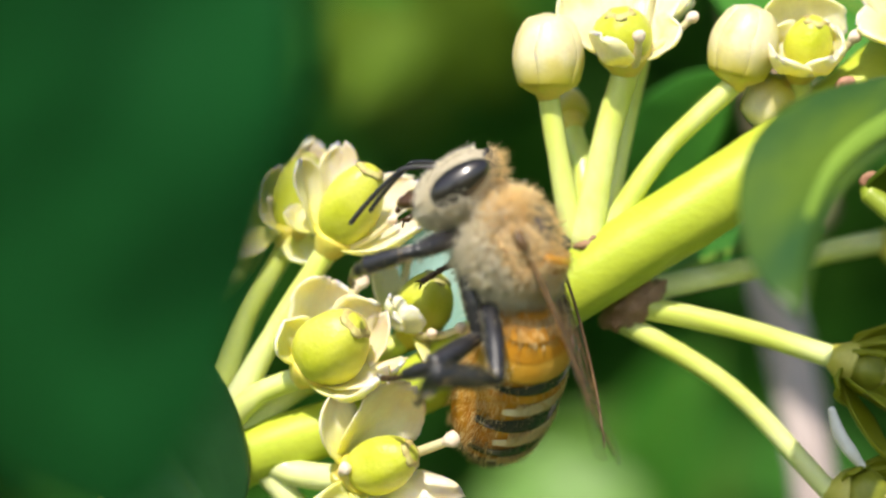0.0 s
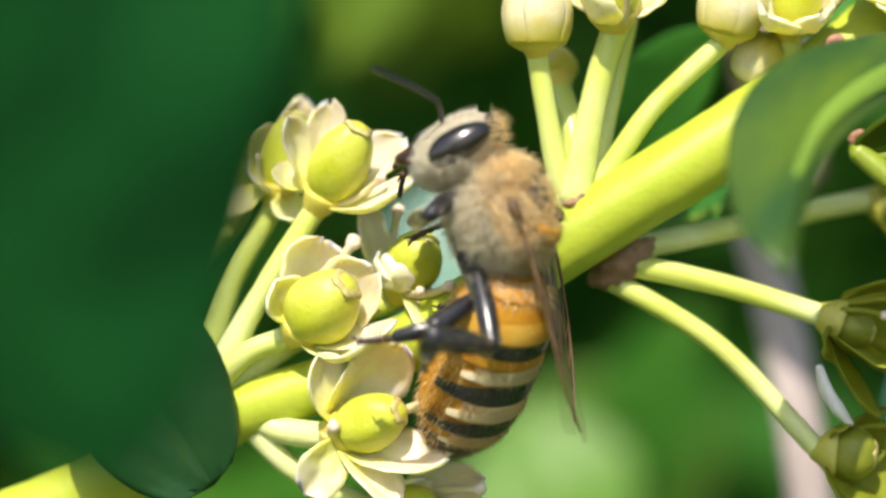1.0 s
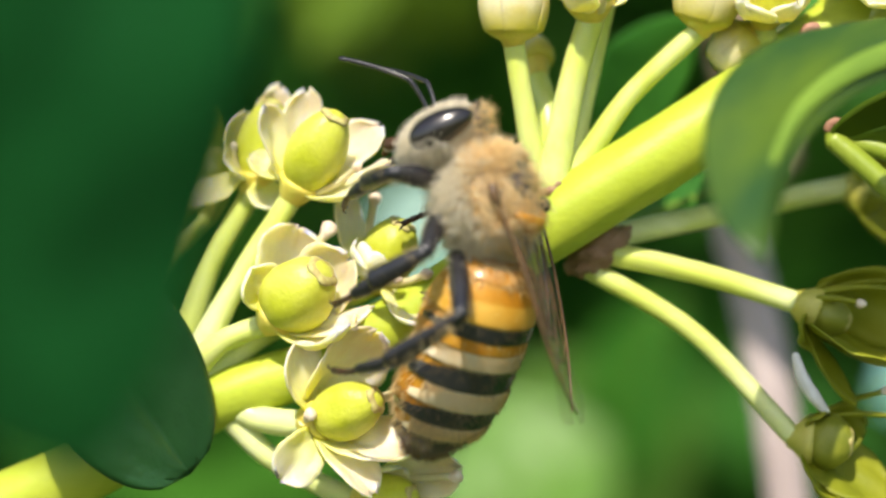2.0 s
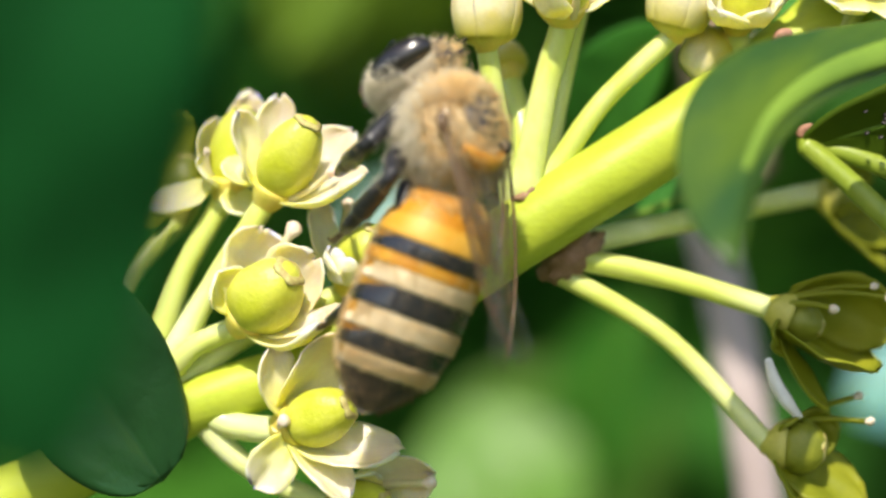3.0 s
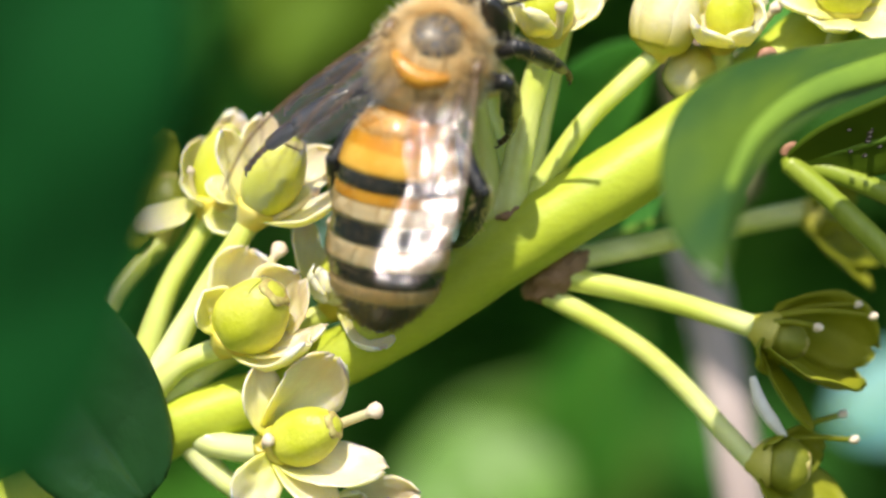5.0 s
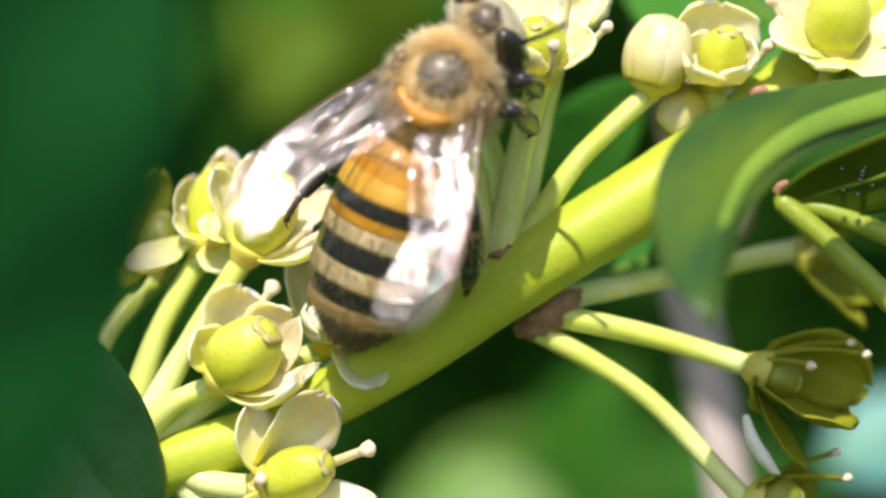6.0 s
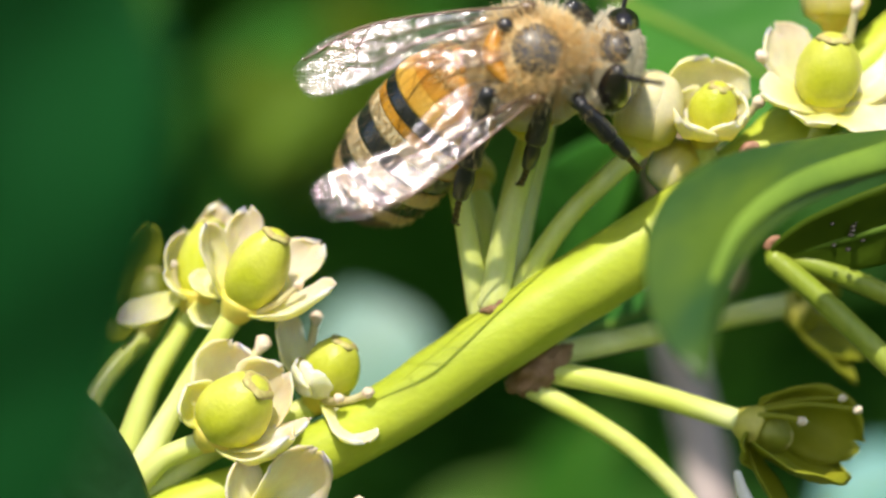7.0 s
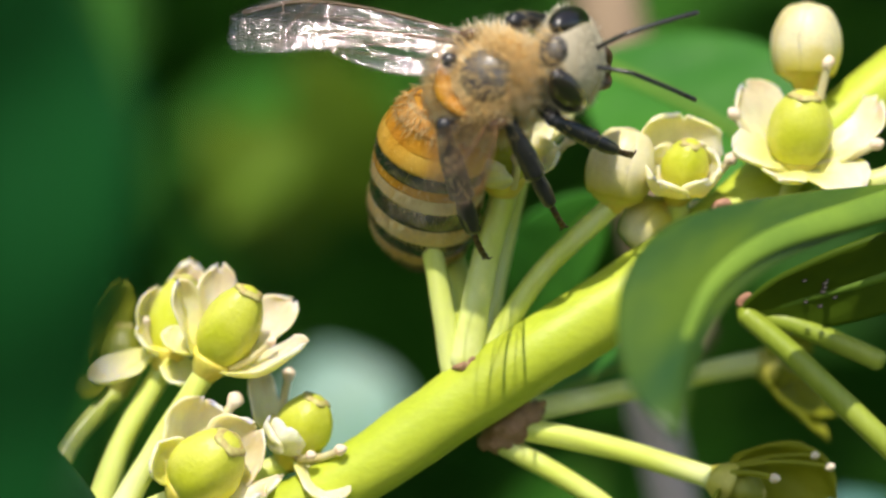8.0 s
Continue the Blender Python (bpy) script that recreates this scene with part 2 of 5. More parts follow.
def wing_material():
    """Clear, faintly smoky membrane, wrinkled between the veins, with a strong gloss."""
    m = bpy.data.materials.new("wing_membrane")
    m.use_nodes = True
    nt = m.node_tree
    n, l = nt.nodes, nt.links
    n.remove(n["Principled BSDF"])
    out = n["Material Output"]
    tc = n.new("ShaderNodeTexCoord")
    mp = n.new("ShaderNodeMapping")
    mp.inputs["Scale"].default_value = (0.34, 1.5, 1)
    l.new(tc.outputs["Object"], mp.inputs["Vector"])
    no = n.new("ShaderNodeTexNoise")
    no.inputs["Scale"].default_value, no.inputs["Detail"].default_value = 4800, 2
    l.new(mp.outputs[0], no.inputs["Vector"])
    bp = n.new("ShaderNodeBump")
    bp.inputs["Strength"].default_value, bp.inputs["Distance"].default_value = 1.0, 0.00007
    l.new(no.outputs["Fac"], bp.inputs["Height"])
    clear = n.new("ShaderNodeBsdfTransparent")
    clear.inputs["Color"].default_value = (0.965, 0.955, 0.93, 1)
    gloss = n.new("ShaderNodeBsdfGlossy")
    gloss.inputs["Color"].default_value = (1.0, 0.94, 1.0, 1)
    gloss.inputs["Roughness"].default_value = 0.065
    l.new(bp.outputs[0], gloss.inputs["Normal"])
    ms = n.new("ShaderNodeMixShader")
    ms.inputs[0].default_value = 0.034
    haze = n.new("ShaderNodeBsdfDiffuse")
    haze.inputs["Color"].default_value = (0.80, 0.74, 0.74, 1)
    thru = n.new("ShaderNodeBsdfTranslucent")
    thru.inputs["Color"].default_value = (0.80, 0.74, 0.72, 1)
    film = n.new("ShaderNodeMixShader")
    film.inputs[0].default_value = 0.5
    l.new(haze.outputs[0], film.inputs[1])
    l.new(thru.outputs[0], film.inputs[2])
    body = n.new("ShaderNodeMixShader")
    body.inputs[0].default_value = 0.012
    l.new(clear.outputs[0], body.inputs[1])
    l.new(film.outputs[0], body.inputs[2])
    l.new(body.outputs[0], ms.inputs[1])
    l.new(gloss.outputs[0], ms.inputs[2])
    l.new(ms.outputs[0], out.inputs["Surface"])
    return m


M_WING = wing_material()


# ---- shaping helpers ----
def V(p):
    return Vector(p) * MM


def mesh_from(name, bm, mat, smooth=True):
    me = bpy.data.meshes.new(name)
    bmesh.ops.recalc_face_normals(bm, faces=bm.faces)
    bm.to_mesh(me)
    bm.free()
    if smooth:
        for p in me.polygons:
            p.use_smooth = True
    me.materials.append(mat)
    return me


def part(name, bm, mat, parent, label="", m=None, under=None):
    ob = new(name, mesh_from(name, bm, mat))
    if under:
        ob.data.materials.append(under)
    ob.parent = parent
    if m is not None:
        ob.matrix_basis = m
    return tagged(ob, label)


def empty(name, m=None):
    ob = new(name)
    ob.empty_display_size = 0.001
    if m is not None:
        ob.matrix_basis = m
    return ob


def frame_of(x_axis, z_axis, at=(0, 0, 0)):
    """A pose whose x runs along x_axis and whose z lies as near z_axis as it can."""
    x = Vector(x_axis).normalized()
    y = Vector(z_axis).cross(x).normalized()
    z = x.cross(y)
    return Matrix(((x.x, y.x, z.x, at[0]), (x.y, y.y, z.y, at[1]), (x.z, y.z, z.z, at[2]), (0, 0, 0, 1)))


def smooth_line(points, radii, steps=6):
    """Points and radii along a smooth line through the given ones."""
    pts = [Vector(p) for p in points]
    out = []
    for i in range(len(pts) - 1):
        p0, p1, p2, p3 = pts[max(i - 1, 0)], pts[i], pts[i + 1], pts[min(i + 2, len(pts) - 1)]
        for k in range(steps):
            t = k / steps
            p = 0.5 * ((2 * p1) + (p2 - p0) * t + (2 * p0 - 5 * p1 + 4 * p2 - p3) * t * t + (3 * p1 - p0 - 3 * p2 + p3) * t ** 3)
            out.append((p, radii[i] + (radii[i + 1] - radii[i]) * t))
    out.append((pts[-1], radii[-1]))
    return out


def tube(points, radii, sides=12, steps=6, bm=None, lumpy=0.0, flat=1.0):
    """A round rod along a smooth line, with rounded ends."""
    bm = bm or bmesh.new()
    line = smooth_line(points, radii, steps)
    first, last = line[0], line[-1]
    d0 = (line[1][0] - first[0]).normalized()
    d1 = (last[0] - line[-2][0]).normalized()
    line = ([(first[0] - d0 * first[1] * 0.45, first[1] * 0.55)] + line + [(last[0] + d1 * last[1] * 0.45, last[1] * 0.55)])
    rings = []
    up = Vector((0.31, 0.17, 0.93))
    for i, (p, r) in enumerate(line):
        a, b = line[max(i - 1, 0)][0], line[min(i + 1, len(line) - 1)][0]
        d = (b - a).normalized()
        s = d.cross(up)
        if s.length < 0.05:
            s = d.cross(Vector((1, 0, 0)))
        s.normalize()
        w = s.cross(d).normalized()
        up = w
        ring = []
        for k in range(sides):
            an = 2 * math.pi * k / sides
            rr = r * (1 + lumpy * noise.noise(p * 900 + Vector((math.cos(an), math.sin(an), 0)) * 0.8)) if lumpy else r
            ring.append(bm.verts.new(p + (s * math.cos(an) + w * math.sin(an) * flat) * rr))
        rings.append(ring)
    for a, b in zip(rings, rings[1:]):
        for k in range(sides):
            bm.faces.new((a[k], a[(k + 1) % sides], b[(k + 1) % sides], b[k]))
    bm.faces.new(rings[0][::-1])
    bm.faces.new(rings[-1])
    return bm


def revolve(profile, sides=24, squash=(1, 1), bm=None, ripple=None):
    """A body turned about z from (z, radius) pairs in millimetres; ends closed to points."""
    bm = bm or bmesh.new()
    rings = []
    for z, r in profile:
        ring = []
        for k in range(sides):
            a = 2 * math.pi * k / sides
            q = r * (ripple(z, a) if ripple else 1)
            ring.append(bm.verts.new((q * math.cos(a) * squash[0] * MM, q * math.sin(a) * squash[1] * MM, z * MM)))
        rings.append(ring)
    for a, b in zip(rings, rings[1:]):
        for k in range(sides):
            bm.faces.new((a[k], a[(k + 1) % sides], b[(k + 1) % sides], b[k]))
    bm.faces.new(rings[0][::-1])
    bm.faces.new(rings[-1])
    return bm


def egg(length, radius, blunt=0.5, n=12, z0=0.0):
    """(z, r) pairs of an egg from z0 upwards, widest at the share blunt of its length."""
    out = []
    for i in range(n + 1):
        a = math.pi * (0.03 + 0.94 * i / n)
        u = (1 - math.cos(a)) / 2
        w = math.sin(math.pi * u ** (math.log(0.5) / math.log(blunt))) ** 0.48
        out.append((z0 + length * u, max(radius * w, radius * 0.06)))
    return out


def blob(rx, ry, rz, segs=24, rings=16, shape=None):
    """An ellipsoid in millimetres, each point passed through shape() if given."""
    bm = bmesh.new()
    bmesh.ops.create_uvsphere(bm, u_segments=segs, v_segments=rings, radius=1)
    for v in bm.verts:
        p = Vector((v.co.x * rx, v.co.y * ry, v.co.z * rz))
        v.co = (shape(p) if shape else p) * MM
    return bm


def sheet(fn, nu, nv, thick):
    """A thin body from a surface fn(u, v), u and v from 0 to 1, with its thickness in millimetres."""
    bm = bmesh.new()
    top = [[Vector(fn(i / nu, j / nv)) for j in range(nv + 1)] for i in range(nu + 1)]
    def normal(i, j):
        a = top[min(i + 1, nu)][j] - top[max(i - 1, 0)][j]
        b = top[i][min(j + 1, nv)] - top[i][max(j - 1, 0)]
        c = a.cross(b)
        return c.normalized() if c.length > 1e-9 else Vector((0, 0, 1))
    up, low = [], []
    for i in range(nu + 1):
        a, b = [], []
        for j in range(nv + 1):
            edge = min(i, nu - i, j, nv - j)
            h = thick * (0.5 if edge else 0.25)
            k = normal(i, j)
            a.append(bm.verts.new((top[i][j] + k * h) * MM))
            b.append(bm.verts.new((top[i][j] - k * h) * MM))
        up.append(a)
        low.append(b)
    for i in range(nu):
        for j in range(nv):
            bm.faces.new((up[i][j], up[i + 1][j], up[i + 1][j + 1], up[i][j + 1]))
            bm.faces.new((low[i][j], low[i][j + 1], low[i + 1][j + 1], low[i + 1][j])).material_index = 1
    for i in range(nu):
        bm.faces.new((up[i][0], low[i][0], low[i + 1][0], up[i + 1][0]))
        bm.faces.new((up[i][nv], up[i + 1][nv], low[i + 1][nv], low[i][nv]))
    for j in range(nv):
        bm.faces.new((up[0][j], up[0][j + 1], low[0][j + 1], low[0][j]))
        bm.faces.new((up[nu][j], low[nu][j], low[nu][j + 1], up[nu][j + 1]))
    return bm


# ---- the plant ----
def petal_mesh(length, width, cup, bow, seed):
    """A fleshy boat-shaped petal along x whose inner side looks up; cup: how far its edges stand up, bow: how far its middle sinks."""
    rnd = random.Random(seed)
    ph, side, hook = rnd.uniform(0, 6), rnd.uniform(-0.07, 0.07), rnd.uniform(0.02, 0.09)
    def fn(u, v):
        s = v * 2 - 1
        w = width * 0.64 * (0.46 + 0.54 * math.sin(math.pi / 2 * min(1, u / 0.58))) * max(0.03, 1 - max(0, (u - 0.60) / 0.40) ** 2.5) ** 0.5
        w *= 1 + 0.14 * noise.noise((u * 4, s * 0.8 + ph, seed)) + 0.05 * noise.noise((u * 13, s * 0.8 + ph, seed))
        y = s * w + side * length * math.sin(math.pi * u)
        z = cup * s * s * w - bow * length * 4 * u * (1 - u) + hook * length * max(0, u - 0.7) ** 2 * 6
        z += 0.13 * width * noise.noise((u * 2.6 + ph, s * 1.4, seed * 0.7)) * min(1, u * 3)
        x = length * u + (0.07 * noise.noise((s * 2.4, ph, 0.3)) + 0.05 * noise.noise((s * 7, ph, 2.3))) * length * u - 0.03 * length * u * math.exp(-(s / 0.2) ** 2)
        # shallow groove along the middle
        z -= 0.04 * math.exp(-(s / 0.18) ** 2) * width * (1 - 0.6 * u)
        return x, y, z
    return sheet(fn, 16, 12, 0.13)


def petal_pose(b, ax, tip, ring, lift):
    """Where a petal with this tip leaves the cup, and how it is turned: its inner side towards the axis."""
    to = V(tip) - b
    rad = to - ax * to.dot(ax)
    rad = rad.normalized() if rad.length > 0.0001 else ax.orthogonal()
    root = b + ax * lift * MM + rad * ring * MM
    d = V(tip) - root
    # its inner side also turns to the light
    inner = (ax * d.dot(rad) - rad * d.dot(ax)).normalized() + Vector((0, -0.7, 0.3))
    return frame_of(d, inner, root), d.length / MM


def blossom(label, base, top, start, radius, petals, stamens=(), via=None, thick=(0.5, 0.42), cup=0.80, shade_tone=False, petal=None):
    """One blossom on its stalk. base: the foot of the cup; top: the end of the ovary; petals: tip, width, cupping, bow (or a tip alone); stamens: tip, stoutness."""
    b, t = V(base), V(top)
    ax = (t - b).normalized()
    side = Vector((1, 0, 0)) if abs(ax.x) < 0.8 else Vector((0, 0, 1))
    m = frame_of((side - ax * side.dot(ax)), ax, b)
    fl = tagged(empty("ivy_flower", m), label, "flower", "flowers of the plant")
    inv = m.inverted()
    line = [V(start)] + [V(via)] + [b, b + ax * 0.25 * MM]
    radii = [thick[0] * 1.12 * MM] + [thick[1] * MM] * (len(line) - 2) + [thick[1] * 1.35 * MM]
    part("pedicel", tube([inv @ p for p in line], radii, 14, 7, lumpy=0.06), M_PEDICEL, fl, "pale green flower stalk")
    # flowers standing in shade take the darker olive copies
    part("cup", revolve([(-0.25, thick[1] * 0.9), (0.0, thick[1] * 1.25), (0.3, cup * 0.84), (0.55, cup), (0.7, cup * 0.98), (0.72, cup * 0.5)], 20), M_CUP_SHADE if shade_tone else M_CUP, fl, "yellow-green flower cup")
    ln = (t - b).length / MM - 0.4
    seed = len(label) * 3
    ripple = lambda z, a: 1 + 0.03 * math.cos(5 * a + seed) + 0.035 * noise.noise((z * 0.8 + seed, math.cos(a), math.sin(a))) + 0.012 * noise.noise((z * 4, 3 * math.cos(a), 3 * math.sin(a) + seed))
    ov = part("ovary", revolve(egg(ln, radius, 0.44, 18, 0.4), 32, (1, 0.95), None, ripple), M_OVARY_SHADE if shade_tone else M_OVARY, fl, "plump yellow-green ovary")
    rough = lambda z, a: 1 + 0.10 * math.sin(5 * a + seed) + 0.12 * noise.noise((z * 9, 2 * math.cos(a), 2 * math.sin(a) + seed))
    part("stigma", revolve([(-0.20, radius * 0.52), (-0.10, radius * 0.47), (-0.04, radius * 0.38), (-0.02, radius * 0.30), (-0.06, radius * 0.20), (-0.01, radius * 0.12), (0.0, radius * 0.04)], 20, (1, 1), None, rough),
         M_STIGMA, ov, "rough tan stigma disc", Matrix.Translation((0, 0, (0.44 + ln * 0.965) * MM)))
    for i, p in enumerate(petals):
        tip, w, cp, bow = p if len(p) == 4 else (p, 1.6, 0.35, 0.06)
        pm, length = petal_pose(b, ax, tip, cup * 0.72, 0.45)
        part("petal", petal_mesh(length, w, cp, bow, i * 7 + seed), M_PETAL_SHADE if shade_tone else petal or M_PETAL, fl, "", inv @ pm, M_PETAL_SHADE if shade_tone else petal or M_PETAL_BACK)
    for tip, stout in stamens:
        sm, length = petal_pose(b, ax, tip, cup * 0.8, 0.5)
        bend = -0.06 * length
        bm = tube([V((0, 0, 0)), V((length * 0.5, 0, bend)), V((length, 0, 0))], [0.17 * stout * MM, 0.13 * stout * MM, 0.12 * stout * MM], 8, 4)
        st = part("stamen", bm, M_PETAL_SHADE if shade_tone else M_STAMEN, fl, "", inv @ sm)
        an = blob(0.27 * stout, 0.19 * stout, 0.17 * stout, 12, 8, lambda p: Vector((p.x, p.y * (1 + 0.3 * math.sin(p.x * 7)), p.z * (1 + 0.2 * math.cos(p.x * 9)))))
        part("anther", an, M_ANTHER, st, "small tan anther", Matrix.Translation(V((length, 0, 0))))
    return fl


def bud(label, base, axis, start, length, radius, via=None, thick=(0.5, 0.42), roll=0):
    """A closed barrel-shaped bud: five overlapping petals on a yellow cup, with its stalk."""
    ax = Vector(axis).normalized()
    b = V(base)
    side = Vector((1, 0, 0)) if abs(ax.x) < 0.8 else Vector((0, 0, 1))
    m = frame_of((side - ax * side.dot(ax)), ax, b) @ Matrix.Rotation(radians(roll), 4, "Z")
    fl = tagged(empty("flower_bud", m), label, "flower", "flowers of the plant")
    inv = m.inverted()
    line = [V(start)] + ([V(via)] if via else [V(start).lerp(b, 0.5)]) + [b, b + ax * 0.25 * MM]
    part("pedicel", tube([inv @ p for p in line], [thick[0] * 1.12 * MM, thick[1] * MM, thick[1] * MM, thick[1] * 1.35 * MM], 14, 7, lumpy=0.06), M_PEDICEL, fl, "pale green flower stalk")
    cup = radius * 0.86
    part("cup", revolve([(-0.25, thick[1] * 0.9), (0.0, thick[1] * 1.2), (0.15, cup * 0.72), (0.35, cup * 0.95), (0.5, cup), (0.55, cup * 0.6)], 20), M_CUP, fl, "yellow-green flower cup")
    for i in range(5):
        a0 = i * 2 * math.pi / 5
        def fn(u, v, a0=a0, i=i):
            s = v * 2 - 1
            a = a0 + s * 0.74
            prof = radius * (0.80 + 0.20 * math.sin(math.pi * min(1, u * 1.25))) * max(0.0, 1 - max(0, (u - 0.66) / 0.34) ** 2.6) ** 0.5
            r = max(prof, 0.08) * (1 - 0.045 * s * s + 0.02 * s * (1 if i % 2 else -1)) + 0.02 * (i % 3) + 0.03 * noise.noise((u * 3, s, i + length))
            return r * math.cos(a), r * math.sin(a), 0.30 + (length - 0.3) * u
        part("petal", sheet(fn, 14, 10, 0.1), M_BUD, fl, "")
    return fl


def leaf(label, base, tip, face, length_bow, width, fold=(0.2, 0.2), widest=0.55, mat=None, blunt=0.5, petiole=None, wave=0.03, name="leaf", thick=0.28, rib=1.0, sickle=0.0, rib_to=0.86):
    """A blade from base to tip whose upper side looks along face. width: half widths of its two sides in millimetres; fold: how far each side bends up."""
    b, t = Vector(base), Vector(tip)
    ln = (t - b).length
    m = frame_of(t - b, face, V(base))
    lf = tagged(empty(name, m), label, "leaf", "leaves of the plant")
    def outline(u):
        e = math.log(0.5) / math.log(widest)
        return max(math.sin(math.pi * min(u ** e, 1.0)), 0.0) ** blunt
    def mid(u):
        return -sickle * ln * math.sin(math.pi * u ** 1.3)
    def bow(u):
        return length_bow * math.sin(math.pi * u) * ln
    def fn(u, v):
        s = v * 2 - 1
        w = (width[0] if s < 0 else width[1]) * max(outline(u), 0.02)
        f = fold[0] if s < 0 else fold[1]
        y = mid(u) + s * w * math.cos(f)
        z = bow(u) + abs(s) * w * math.sin(f) + wave * w * math.sin(u * 13) * abs(s) - 0.04 * w * math.exp(-(s / 0.08) ** 2)
        # gently uneven surface
        z += 0.035 * w * noise.noise((u * 7, s * 2.5, ln)) + 0.012 * w * noise.noise((u * 22, s * 9, ln))
        return ln * u, y, z
    part("blade", sheet(fn, 44, 28, thick), mat or M_LEAF, lf, "")
    if rib:
        part("midrib", tube([Vector((ln * u, mid(u), bow(u) + thick * 0.2)) * MM for u in (0, 0.29 * rib_to, 0.58 * rib_to, 0.81 * rib_to, rib_to)], [x * rib * MM for x in (0.3, 0.26, 0.2, 0.14, 0.06)], 10, 6, flat=1.0 / rib), M_RIB, lf, "paler midrib")
    if petiole:
        inv = m.inverted()
        pt = [inv @ V(p) for p in petiole] + [Vector((0.5, 0, 0)) * MM]
        part("petiole", tube(pt, [0.45 * MM] * (len(pt) - 1) + [0.3 * MM], 10, 6), M_PEDICEL, lf, "green leaf stalk")
    return lf


def rod(name, label, points, radii, mat, category, lumpy=0.05, kind="", sides=24):
    bm = tube([V(p) for p in points], [r * MM for r in radii], sides, 10, lumpy=lumpy)
    ob = new(name, mesh_from(name, bm, mat))
    return tagged(ob, label, category, "", kind)


NODE_L = (-10.01, 0.30, -5.73)
NODE_T = (2.43, -0.20, 1.63)
NODE_B = (4.19, 0.90, -0.60)


def build_stem():
    st = rod("main_stem", "thick smooth yellow-green flowering stem", [
        (-21.77, 1.00, -11.86), (-15.06, 0.80, -8.88), (-10.03, 0.40, -6.23), (-6.50, 0.40, -4.95), (-2.15, 0.20, -2.71), (2.39, 0.00, 0.33),
        (6.10, 0.00, 2.70), (9.88, 0.60, 5.21), (12.87, 1.20, 7.54), (18.04, 2.00, 11.93), (23.77, 3.00, 16.42)],
        [1.35, 1.25, 1.1, 1.0, 1.15, 1.3, 1.33, 1.3, 1.2, 1.15, 1.1], M_STEM, "plant stem", 0.035, sides=32)
    # corky collars where the stalks leave the stem
    for c, w, h, slant in ((NODE_B, 1.25, 0.62, 38), (NODE_L, 0.8, 0.5, 30), (NODE_T, 0.5, 0.28, 35)):
        bm = blob(w, 0.75, h, 40, 26, lambda p: p * (1 + 0.30 * noise.noise(p * 2.6) + 0.16 * noise.noise(p * 7) + 0.08 * noise.noise(p * 16)))
        part("node_collar", bm, M_BARK, st, "brown corky collar at a joint", Matrix.Translation(V(c)) @ Matrix.Rotation(radians(-slant), 4, "Y"))
    return st


